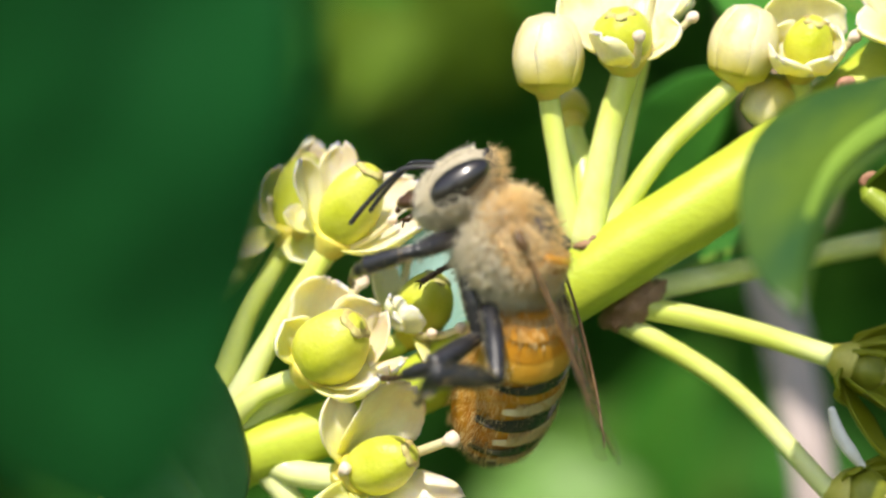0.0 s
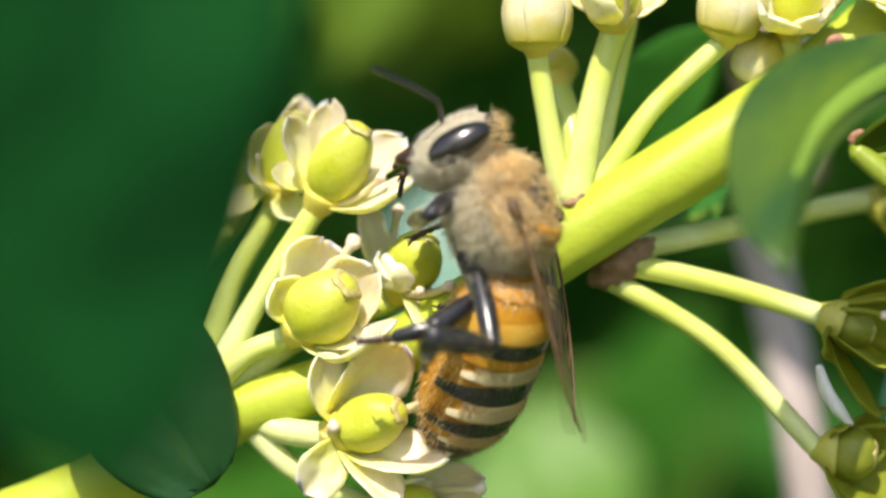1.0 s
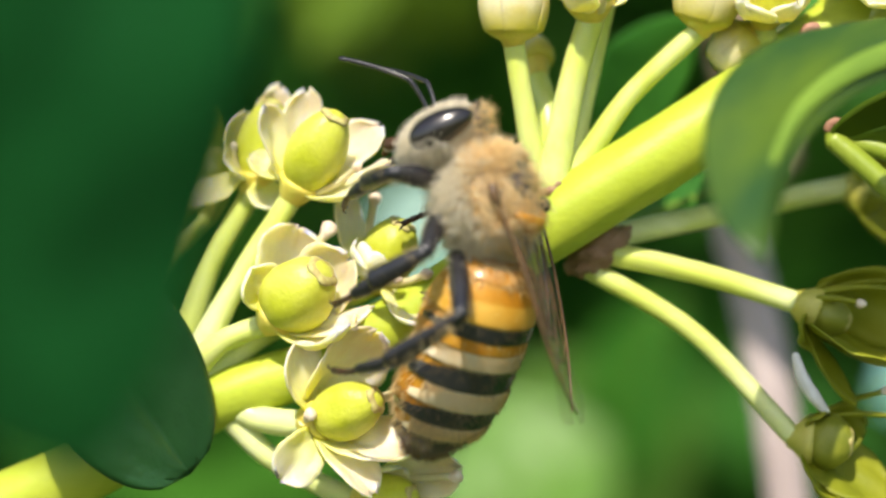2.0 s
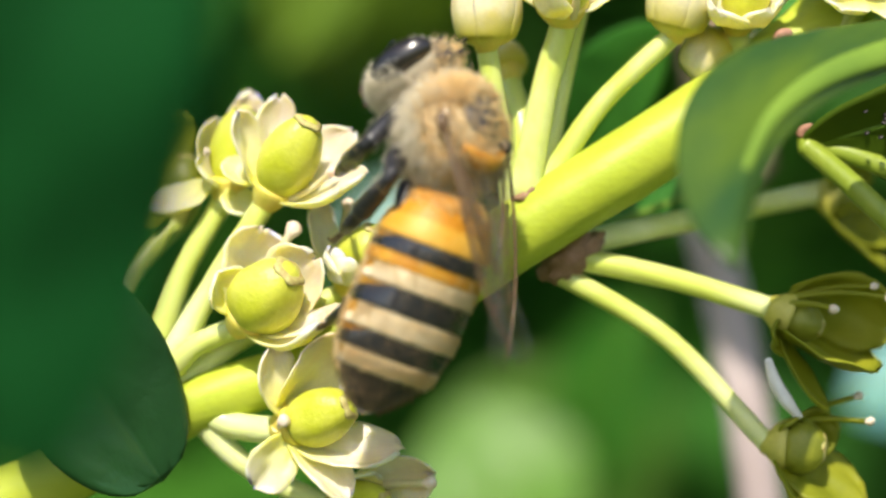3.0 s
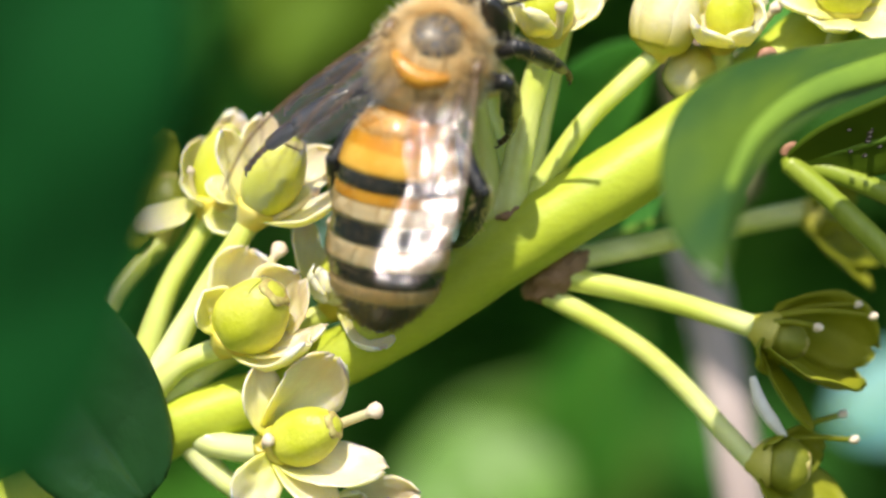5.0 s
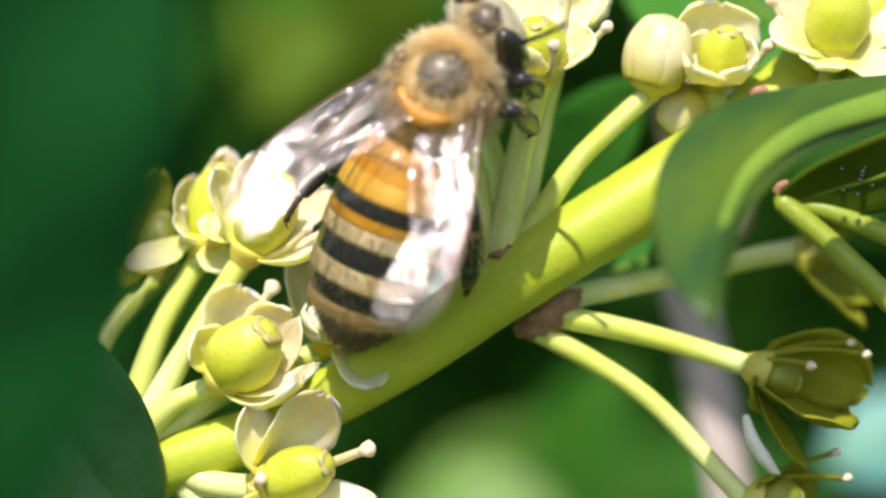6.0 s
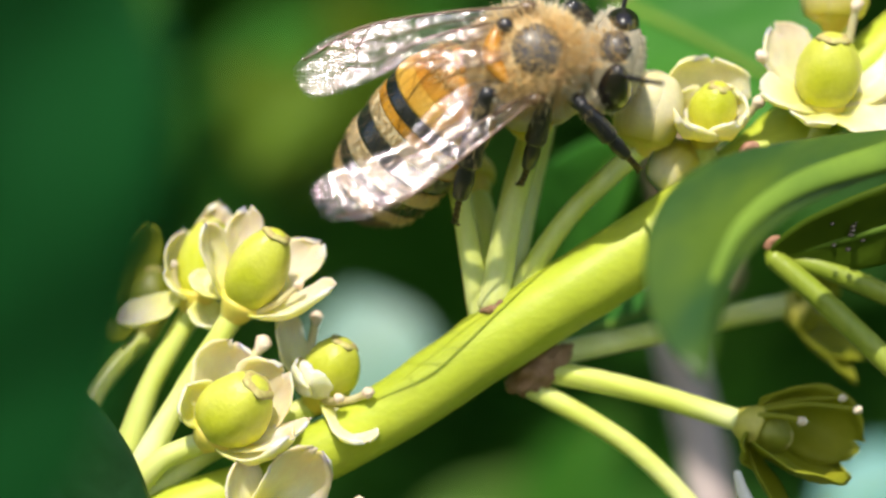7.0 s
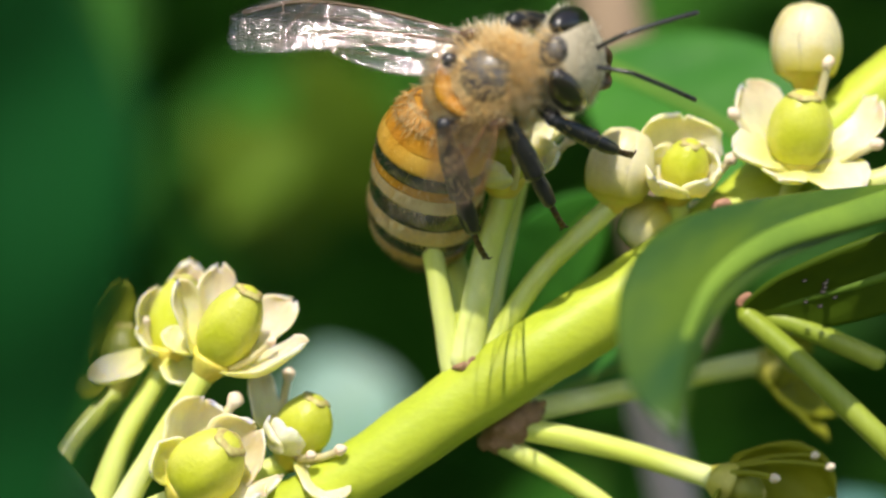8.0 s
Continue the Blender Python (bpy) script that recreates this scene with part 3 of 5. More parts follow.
def build_flowers():
    # cluster on the lower node
    blossom("cream flower with tall green ovary beside the stem", (-7.03, 0.20, 1.35), (-5.28, -0.90, 4.44), (-10.57, 0.20, -4.57), 1.08,
            [((-3.86, 0.70, 3.98), 1.6, 0.5, 0.10), ((-3.28, -1.40, 2.38), 1.35, 0.5, 0.12), ((-8.06, -0.70, 4.61), 1.2, 0.5, 0.06), ((-6.62, 0.90, 5.28), 1.2, 0.5, 0.08), ((-8.60, 0.40, 2.80), 1.1, 0.4, 0.05)],
            [((-4.60, -0.90, 2.44), 0.9)], via=(-8.99, 0.15, -1.71))
    blossom("cream flower with white drooping petals, behind another", (-8.68, 1.80, 1.54), (-7.87, 1.90, 5.04), (-11.02, 1.20, -3.65), 1.0,
            [((-9.63, 0.80, 2.77), 1.3, 0.3, 0.05), ((-11.39, 1.00, 1.11), 1.5, 0.25, 0.10), ((-7.65, 0.50, 0.86), 1.3, 0.3, 0.12), ((-7.65, 2.60, 5.52), 1.3, 0.5, 0.10), ((-9.03, 2.20, 4.50), 1.3, 0.5, 0.12)],
            [((-9.30, 1.20, 3.24), 0.8)], via=(-10.17, 1.50, -1.15))
    # shade behind the dark leaf is painted into this flower too
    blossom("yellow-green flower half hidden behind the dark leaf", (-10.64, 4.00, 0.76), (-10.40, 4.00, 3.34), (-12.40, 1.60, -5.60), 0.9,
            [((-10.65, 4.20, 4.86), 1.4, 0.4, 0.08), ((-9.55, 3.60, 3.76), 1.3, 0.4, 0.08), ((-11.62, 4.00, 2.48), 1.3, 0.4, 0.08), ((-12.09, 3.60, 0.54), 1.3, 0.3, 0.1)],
            (), via=(-12.60, 2.60, -1.90), shade_tone=True)
    FLOWERS["nodding"] = blossom("cream half-open flower with fat round green ovary", (-7.97, -0.70, -3.19), (-5.82, -2.30, -1.01), (-10.83, -0.20, -5.19), 1.32,
            [((-7.03, -0.50, 0.40), 2.0, 0.55, 0.22), ((-8.59, -1.60, -1.20), 1.5, 0.5, 0.14), ((-4.77, -2.70, -3.04), 1.5, 0.5, 0.22), ((-4.98, -1.20, -0.62), 2.1, 0.5, 0.16), ((-4.11, -2.00, -2.50), 0.95, 0.3, 0.06)],
            [((-5.95, -0.40, 0.28), 1.5)], via=(-9.57, -0.50, -3.89), cup=0.86)
    blossom("cream flower with pale petals tucked behind a rounder one", (-4.08, 0.60, -1.91), (-2.91, -0.10, 0.53), (-10.52, 0.30, -5.46), 1.05,
            [((-5.31, 0.90, 1.36), 1.1, 0.4, 0.08), ((-2.12, -1.90, -3.34), 1.3, 0.3, 0.10), ((-4.77, -0.60, -0.50), 1.4, 0.5, 0.16), ((-4.07, -1.20, -0.66), 1.2, 0.5, 0.16), ((-3.24, 1.40, -0.93), 1.2, 0.4, 0.1)],
            [((-4.02, 0.80, 1.24), 1.2), ((-2.10, -1.00, -1.45), 1.1), ((-3.16, -1.00, -1.65), 1.0)], via=(-7.93, 0.60, -3.62))
    blossom("wide-open cream star flower with oval green ovary", (-6.39, -1.00, -6.87), (-3.64, -2.40, -5.84), NODE_L, 1.05,
            [((-3.90, -2.00, -3.37), 2.1, 0.35, 0.06), ((-6.76, -2.00, -3.89), 1.35, 0.4, 0.05), ((-7.29, -2.00, -8.77), 1.45, 0.4, -0.05), ((-3.96, -2.40, -9.34), 1.5, 0.3, -0.05), ((-2.04, -2.00, -7.64), 1.8, 0.4, 0.02)],
            [((-2.43, -2.40, -5.40), 1.5), ((-6.18, -2.20, -6.46), 1.2)], via=(-8.32, -0.10, -6.70), thick=(0.5, 0.5))
    blossom("cream flower with yellow ovary hanging low under the cluster", (-4.64, 0.40, -9.82), (-2.40, -0.90, -9.50), NODE_L, 0.95,
            [((-0.84, -0.60, -8.50), 1.5, 0.4, 0.05), ((-2.96, -1.00, -8.34), 1.4, 0.4, 0.05), (-4.6, -1.8, -12.4), (-2.6, -1.4, -12.6), (-6.6, -0.2, -11.6)],
            [((-1.02, -1.20, -8.73), 1.2)], via=(-7.95, 0.30, -8.09))
    # cluster on the upper node
    bud("closed cream flower bud with yellow base on a pale stalk", (1.05, -0.40, 7.03), (0.0, -0.10, 1), (2.02, 0.10, 1.30), 2.95, 1.27, via=(1.43, -0.20, 4.76), thick=(0.42, 0.39))
    blossom("cream flower tilted upward on a thick stalk", (3.88, -0.30, 7.99), (3.60, -1.50, 10.04), NODE_T, 1.1,
            [((1.66, -0.20, 10.76), 1.5, 0.4, 0.08), ((2.90, -2.50, 8.92), 1.5, 0.4, 0.10), ((5.83, -1.20, 9.34), 1.4, 0.4, 0.08), ((5.62, 0.80, 11.46), 1.6, 0.4, 0.08), ((3.24, 1.00, 11.90), 1.5, 0.4, 0.08)],
            [((6.21, -1.00, 9.76), 1.1), ((4.23, -2.40, 8.93), 1.2), ((4.91, -0.80, 11.06), 1.0)], via=(3.12, -0.20, 5.27), thick=(0.55, 0.5), cup=0.98, petal=M_PETAL_YELLOW)
    blossom("cream flower behind the upper cluster", (4.63, 2.20, 9.32), (5.0, 2.6, 12.0), (3.03, 0.60, 1.89), 0.95,
            [(6.6, 2.0, 11.2), (4.8, 0.4, 11.4), (2.6, 1.8, 11.2), (3.6, 4.2, 11.4), (6.0, 4.2, 11.4)], (), via=(3.75, 1.20, 5.46), thick=(0.42, 0.42))
    bud("small cream bud deep in the upper cluster", (1.93, 2.00, 6.03), (-0.2, 0.6, 0.8), NODE_T, 1.6, 0.8, via=(2.40, 1.20, 4.20), thick=(0.42, 0.42))
    bud("closed cream flower bud with brownish seams", (7.82, -0.30, 7.45), (0.24, -0.14, 1), (3.18, 0.10, 1.88), 2.9, 1.2, via=(5.18, -0.10, 4.93), thick=(0.42, 0.39), roll=30)
    blossom("half-open cupped cream flower with green ovary inside", (10.17, 0.30, 7.75), (10.71, -0.90, 9.80), (10.69, 0.40, 6.03), 0.88,
            [((10.41, 0.10, 10.82), 2.5, 0.6, 0.20), ((9.11, -0.40, 9.35), 1.8, 0.5, 0.18), ((11.43, -0.40, 9.56), 1.8, 0.5, 0.18), ((9.24, -1.90, 8.18), 1.7, 0.5, 0.14), ((11.34, -1.70, 8.24), 1.6, 0.5, 0.12)],
            [((12.09, -0.80, 9.09), 1.2)], via=(10.43, 0.50, 6.56), petal=M_PETAL_YELLOW)
    bud("yellow-brown bud hanging below the cupped flower", (9.97, 0.80, 7.58), (-0.72, 0.0, -0.7), (9.96, 1.00, 7.32), 2.1, 0.95, thick=(0.4, 0.4))
    blossom("open white-cream star flower with tall ovary and stamens", (14.61, 0.40, 8.60), (14.83, -1.00, 11.61), (12.53, 1.00, 7.21), 1.2,
            [((12.74, 0.60, 11.98), 1.9, 0.3, 0.03), ((17.80, 0.50, 11.35), 1.9, 0.3, 0.03), ((12.15, -0.90, 9.39), 1.7, 0.3, -0.02), ((16.76, -1.30, 7.91), 1.9, 0.3, -0.03), ((13.63, -1.90, 8.18), 1.4, 0.3, 0.05)],
            [((12.33, -0.20, 10.81), 1.2), ((17.41, -0.80, 9.65), 1.2), ((15.76, -0.20, 12.70), 1.3)], via=(13.90, 0.70, 7.60))
    bud("closed cream flower bud above the star flower", (15.10, 0.90, 12.11), (0.04, -0.1, 1), (14.39, 1.60, 9.04), 3.0, 1.28, via=(15.55, 1.60, 11.31))
    # stalks running on to the right
    blossom("flower on a long pale stalk beyond the leaf", (19.50, -0.50, 8.95), (21.9, -1.0, 10.0), (13.60, 0.80, 6.85), 1.0,
            [(20.8, -2.6, 7.0), (21.4, 1.4, 7.4), (20.0, 1.8, 10.6), (19.6, -0.6, 11.8), (20.8, -2.8, 10.2)], (), via=(16.11, 0.20, 7.91), thick=(0.42, 0.46))
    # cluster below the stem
    # shade under the folded leaf is put into the olive of these three
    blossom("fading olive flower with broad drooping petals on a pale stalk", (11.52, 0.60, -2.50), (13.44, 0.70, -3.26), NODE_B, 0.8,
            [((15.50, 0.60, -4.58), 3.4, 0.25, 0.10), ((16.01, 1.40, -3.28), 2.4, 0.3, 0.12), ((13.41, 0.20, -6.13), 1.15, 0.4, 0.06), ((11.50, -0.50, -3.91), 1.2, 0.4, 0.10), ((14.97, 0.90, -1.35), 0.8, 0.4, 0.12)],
            [((15.77, 0.20, -2.08), 0.8), ((13.65, -0.40, -2.48), 0.9), ((15.29, 0.60, -1.67), 0.7)], via=(8.00, 0.70, -1.43), thick=(0.40, 0.42), cup=0.85, shade_tone=True)
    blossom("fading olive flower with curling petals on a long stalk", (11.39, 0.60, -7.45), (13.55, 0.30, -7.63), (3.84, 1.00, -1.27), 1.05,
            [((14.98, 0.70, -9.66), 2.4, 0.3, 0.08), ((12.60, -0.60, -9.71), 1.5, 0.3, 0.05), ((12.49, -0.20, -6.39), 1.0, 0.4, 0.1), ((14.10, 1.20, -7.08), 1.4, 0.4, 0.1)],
            [((14.75, 0.80, -5.71), 0.8), ((15.07, 0.20, -6.59), 0.8)], via=(7.78, 0.80, -3.64), thick=(0.36, 0.38), cup=0.95, shade_tone=True)
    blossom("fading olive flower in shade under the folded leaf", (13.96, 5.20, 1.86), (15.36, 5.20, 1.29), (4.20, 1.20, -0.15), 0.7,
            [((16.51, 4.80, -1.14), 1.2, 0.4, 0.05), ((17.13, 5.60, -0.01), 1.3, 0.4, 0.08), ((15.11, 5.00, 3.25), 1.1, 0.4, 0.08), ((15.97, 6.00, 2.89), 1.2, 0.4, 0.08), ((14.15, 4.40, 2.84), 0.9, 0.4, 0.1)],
            [((16.49, 4.80, 0.85), 0.8), ((16.26, 5.40, 1.30), 0.8)], via=(9.05, 3.00, 0.84), thick=(0.42, 0.44), shade_tone=True)


def build_side_stalks():
    rod("leaf_stalk", "green ridged leaf stalk in shade", [(12.73, 0.40, 3.51), (14.33, 0.00, 2.09), (16.73, -0.40, -0.28), (19.15, -0.60, -2.63)], [0.40, 0.42, 0.45, 0.45], M_STALK_SHADE, "plant stalk", sides=14)
    rod("leaf_stalk", "thin green stalk crossing behind the folded leaf", [(12.68, 0.80, 3.67), (14.80, 0.40, 3.03), (17.66, 0.20, 1.79)], [0.34, 0.38, 0.4], M_STALK_SHADE, "plant stalk", sides=14)
    for p, r in (((11.76, -0.90, 7.05), 0.3), ((13.46, -0.60, 7.05), 0.24), ((12.79, 0.60, 3.72), 0.26)):
        sc = tagged(empty("bud_scale", Matrix.Translation(V(p))), "small rusty brown scale at a stalk joint", "bud scale", "rusty scales")
        for k in range(5):
            a = k * 1.25
            bm = blob(r * 0.75, r * 0.5, r, 10, 8, lambda q: q * (1 + 0.25 * noise.noise(q * 4)))
            part("scale_lobe", bm, M_SCALE, sc, "", Matrix.Translation(Vector((math.cos(a) * r * 0.6, math.sin(a) * r * 0.6, 0.1 * k)) * MM) @ Matrix.Rotation(a, 4, "Y"))


def build_leaves():
    LEAVES["near"] = leaf("large dark green glossy leaf in shade", (-13.62, -45.00, 10.51), (-9.24, -35.00, -5.34), (0.14, -0.88, 0.22), 0.004, (5.6, 7.9), (-0.12, -0.25), 0.42, M_LEAF, 0.7, rib=0, petiole=[(-18.61, -52.00, 15.55), (-17.53, -48.00, 13.18)])
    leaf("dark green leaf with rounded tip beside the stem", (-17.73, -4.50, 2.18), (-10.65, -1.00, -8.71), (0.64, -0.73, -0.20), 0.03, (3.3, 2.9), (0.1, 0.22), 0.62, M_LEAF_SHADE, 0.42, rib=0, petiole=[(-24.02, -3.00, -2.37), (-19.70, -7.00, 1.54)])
    leaf("folded dark green leaf with a bright midrib fold", (20.02, -2.00, 8.03), (8.40, -15.00, -0.81), (-0.25, -0.92, 0.2), 0.02, (2.75, 0.85), (-0.08, -0.7), 0.68, M_LEAF_MID, 0.36, rib=2.2, sickle=0.15, rib_to=0.80, petiole=[(25.20, 1.00, 12.19)])
    lf = leaf("dark olive leaf with black specks on its underside", (20.88, -1.50, 5.99), (12.64, 0.50, 3.47), (0.1, -0.8, -0.5), 0.02, (1.8, 1.5), (0.1, 0.1), 0.45, M_LEAF_OLIVE, 0.5)
    rnd = random.Random(3)
    inv = lf.matrix_basis.inverted()
    for px in range(9):
        c = Vector((15.51, -0.90, 4.35)) + Vector((rnd.gauss(0, 0.55), 0, rnd.gauss(0, 0.3)))
        part("speck", blob(rnd.uniform(0.08, 0.14), 0.05, rnd.uniform(0.07, 0.12), 8, 6), M_DOT, lf, "black speck" if not px else "", Matrix.Translation(inv @ V(c)))
    leaf("green leaf in a tone lit from above behind the flowers", (8.17, 16.00, 15.00), (16.52, 9.00, 9.22), (-0.1, -0.8, 0.55), 0.05, (4.2, 4.2), (0.15, 0.15), 0.55, M_LEAF_LIT, 0.6)
    leaf("green leaf in a lit tone behind the upper stalks", (4.98, 14.00, 4.07), (8.35, 9.00, 8.63), (0.3, -0.8, 0.5), 0.05, (1.8, 2.0), (0.15, 0.15), 0.5, M_LEAF_LIT, 0.6)
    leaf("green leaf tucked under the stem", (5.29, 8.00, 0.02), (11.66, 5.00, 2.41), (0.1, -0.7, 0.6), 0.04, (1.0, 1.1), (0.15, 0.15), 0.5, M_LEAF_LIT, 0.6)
    rod("twig", "grey-brown bare twig behind the flowers", [(10.83, 24.00, 2.89), (12.44, 24.00, -3.10), (13.31, 23.00, -8.23), (14.09, 22.00, -14.29), (15.24, 22.00, -21.97)], [1.05, 1.08, 1.05, 1.0, 1.0], M_TWIG, "twig")
    rod("twig", "tan bare twig behind the bee", [(8.72, 34.00, 29.33), (10.83, 34.00, 18.94), (12.84, 36.00, 11.39), (14.47, 38.00, 3.66)], [1.7, 1.7, 1.7, 1.6], M_TAN, "twig")
    rod("curled_strip", "white curled dry petal strip on the twig", [(11.27, -0.60, -4.32), (11.53, -0.50, -5.12), (11.95, -0.40, -5.81), (12.47, -0.20, -6.44)], [0.14, 0.24, 0.26, 0.12], M_DRY, "dry petal", 0.2, sides=10)


def build_background():
    """Leaves coloured as sunlit or shaded well behind the flowers, a hedge behind those, and the ground."""
    big = (((0.27, 105.00, -12.34), (13.76, 115.00, -27.38), 11.5, M_LEAF_BRIGHT, "broad leaf in a full-sun green deep in the shrub"),
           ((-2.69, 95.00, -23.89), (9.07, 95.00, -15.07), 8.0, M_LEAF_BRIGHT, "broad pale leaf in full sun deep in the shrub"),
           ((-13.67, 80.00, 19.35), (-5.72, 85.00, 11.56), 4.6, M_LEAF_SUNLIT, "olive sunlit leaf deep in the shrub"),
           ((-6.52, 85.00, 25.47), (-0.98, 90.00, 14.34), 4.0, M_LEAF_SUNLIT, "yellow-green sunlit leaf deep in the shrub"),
           ((-7.02, 70.00, -2.73), (0.24, 70.00, 1.26), 5.2, M_LEAF_PALE, "pale blue-green leaf with skylight in its colour deep in the shrub"),
           ((23.75, 60.00, -10.20), (31.25, 60.00, -7.47), 3.4, M_LEAF_TEAL, "leaf in a skylit blue-green tone behind the lower flowers"),
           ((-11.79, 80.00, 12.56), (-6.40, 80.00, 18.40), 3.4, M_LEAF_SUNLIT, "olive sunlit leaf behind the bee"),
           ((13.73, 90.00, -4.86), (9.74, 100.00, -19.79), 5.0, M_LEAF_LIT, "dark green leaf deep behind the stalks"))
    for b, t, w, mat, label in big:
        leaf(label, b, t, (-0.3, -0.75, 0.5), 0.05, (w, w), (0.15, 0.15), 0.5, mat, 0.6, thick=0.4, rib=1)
    # hedge: many single leaves
    rnd = random.Random(11)
    verts, faces = [], []
    for k in range(15000):
        d = 120 + 800 * rnd.random() ** 0.7
        c = Vector((rnd.uniform(-900, 900), d, rnd.uniform(-700, 620))) * MM
        s = rnd.uniform(14, 30) * MM
        q = Euler((rnd.uniform(-1.1, 0.5), rnd.uniform(-0.8, 0.8), rnd.uniform(0, 6.28))).to_matrix()
        base = len(verts)
        for u, w, z in ((-1, 0, 0), (-0.5, 0.42, 0.1), (0.2, 0.5, 0.12), (1, 0, -0.1), (0.2, -0.5, 0.12), (-0.5, -0.42, 0.1), (-0.4, 0, -0.02), (0.3, 0, -0.02)):
            verts.append(c + q @ Vector((u * s, w * s, z * s)))
        for f in ((0, 6, 1), (1, 6, 7, 2), (2, 7, 3), (0, 5, 6), (5, 4, 7, 6), (4, 3, 7)):
            faces.append([base + i for i in f])
    me = bpy.data.meshes.new("hedge_leaves")
    me.from_pydata([tuple(v) for v in verts], [], faces)
    me.materials.append(M_HEDGE)
    tagged(new("hedge_leaves", me), "dense dark green hedge leaves deep in the shrub", "hedge", "", "stuff")
    def wall(u, v):
        x, z = (u * 2 - 1) * 2600, v * 2300 - 930
        return x, 1000 + 160 * noise.noise((x * 0.004, z * 0.004, 3)) + 60 * noise.noise((x * 0.02, z * 0.02, 9)), z
    ob = new("backdrop_hedge", mesh_from("backdrop_hedge", sheet(wall, 90, 60, 60), M_HEDGE))
    tagged(ob, "dark leafy hedge mass closing the view", "hedge", "", "structure")
    bm = bmesh.new()
    n = 24
    grid = [[bm.verts.new(((i / n * 2 - 1) ** 3 * 900, (j / n * 2 - 1) ** 3 * 900, -0.95)) for j in range(n + 1)] for i in range(n + 1)]
    for i in range(n):
        for j in range(n):
            bm.faces.new((grid[i][j], grid[i + 1][j], grid[i + 1][j + 1], grid[i][j + 1]))
    tagged(new("ground", mesh_from("ground", bm, M_GROUND)), "green lawn under the shrub", "ground", "", "structure")


# ---- the bee ----
def hairs(name, parent, spots, mat, label, length, thin, lean=(0, 0, 0), scatter=0.35, seed=1):
    """Many fine tapered hairs as one mesh. spots: (place, normal) in millimetres."""
    rnd = random.Random(seed)
    verts, faces = [], []
    lean = Vector(lean)
    for p, nrm in spots:
        d = (nrm + lean + Vector((rnd.gauss(0, scatter), rnd.gauss(0, scatter), rnd.gauss(0, scatter)))).normalized()
        ln = length * rnd.uniform(0.55, 1.25)
        s = d.orthogonal().normalized()
        w = d.cross(s)
        bend = Vector((rnd.gauss(0, 0.1), rnd.gauss(0, 0.1), rnd.gauss(0, 0.1))) * ln + lean * 0.15 * ln
        base = len(verts)
        p = p - nrm * 0.05
        for a in (0, 2.09, 4.19):
            verts.append(p + (s * math.cos(a) + w * math.sin(a)) * thin)
        mid = p + d * ln * 0.55 + bend * 0.3
        for a in (0, 2.09, 4.19):
            verts.append(mid + (s * math.cos(a) + w * math.sin(a)) * thin * 0.75)
        verts.append(p + d * ln + bend)
        for k in range(3):
            j = (k + 1) % 3
            faces.append((base + k, base + j, base + 3 + j, base + 3 + k))
            faces.append((base + 3 + k, base + 3 + j, base + 6))
    me = bpy.data.meshes.new(name)
    me.from_pydata([tuple(v * MM) for v in verts], [], faces)
    me.materials.append(mat)
    for p in me.polygons:
        p.use_smooth = True
    ob = new(name, me)
    ob.parent = parent
    return tagged(ob, label, "", "", "stuff")


def ellipsoid_spots(n, rx, ry, rz, seed, keep=lambda p, nrm, r: True):
    rnd = random.Random(seed)
    out = []
    while len(out) < n:
        g = Vector((rnd.gauss(0, 1), rnd.gauss(0, 1), rnd.gauss(0, 1))).normalized()
        p = Vector((g.x * rx, g.y * ry, g.z * rz))
        nrm = Vector((g.x / rx, g.y / ry, g.z / rz)).normalized()
        if keep(p, nrm, rnd.random()):
            out.append((p, nrm))
    return out


ABD_LEN, ABD_W, ABD_H = 8.3, 2.10, 1.9


def abd_radius(u):
    """Share of the full girth of the abdomen at the share u of its length, from waist to tip."""
    if u < 0.28:
        return 0.45 + 0.55 * math.sin(math.pi / 2 * (u / 0.28)) ** 0.7
    if u < 0.55:
        return 1.0
    return max(math.cos(math.pi / 2 * ((u - 0.55) / 0.45) ** 1.35) ** 0.85, 0.05)


def abd_point(u, a, out=0.0):
    r = abd_radius(u) + out
    x = -ABD_LEN * u
    sag = -0.5 * u * u - 0.15
    return Vector((x, math.cos(a) * ABD_W * r, math.sin(a) * ABD_H * r + sag))


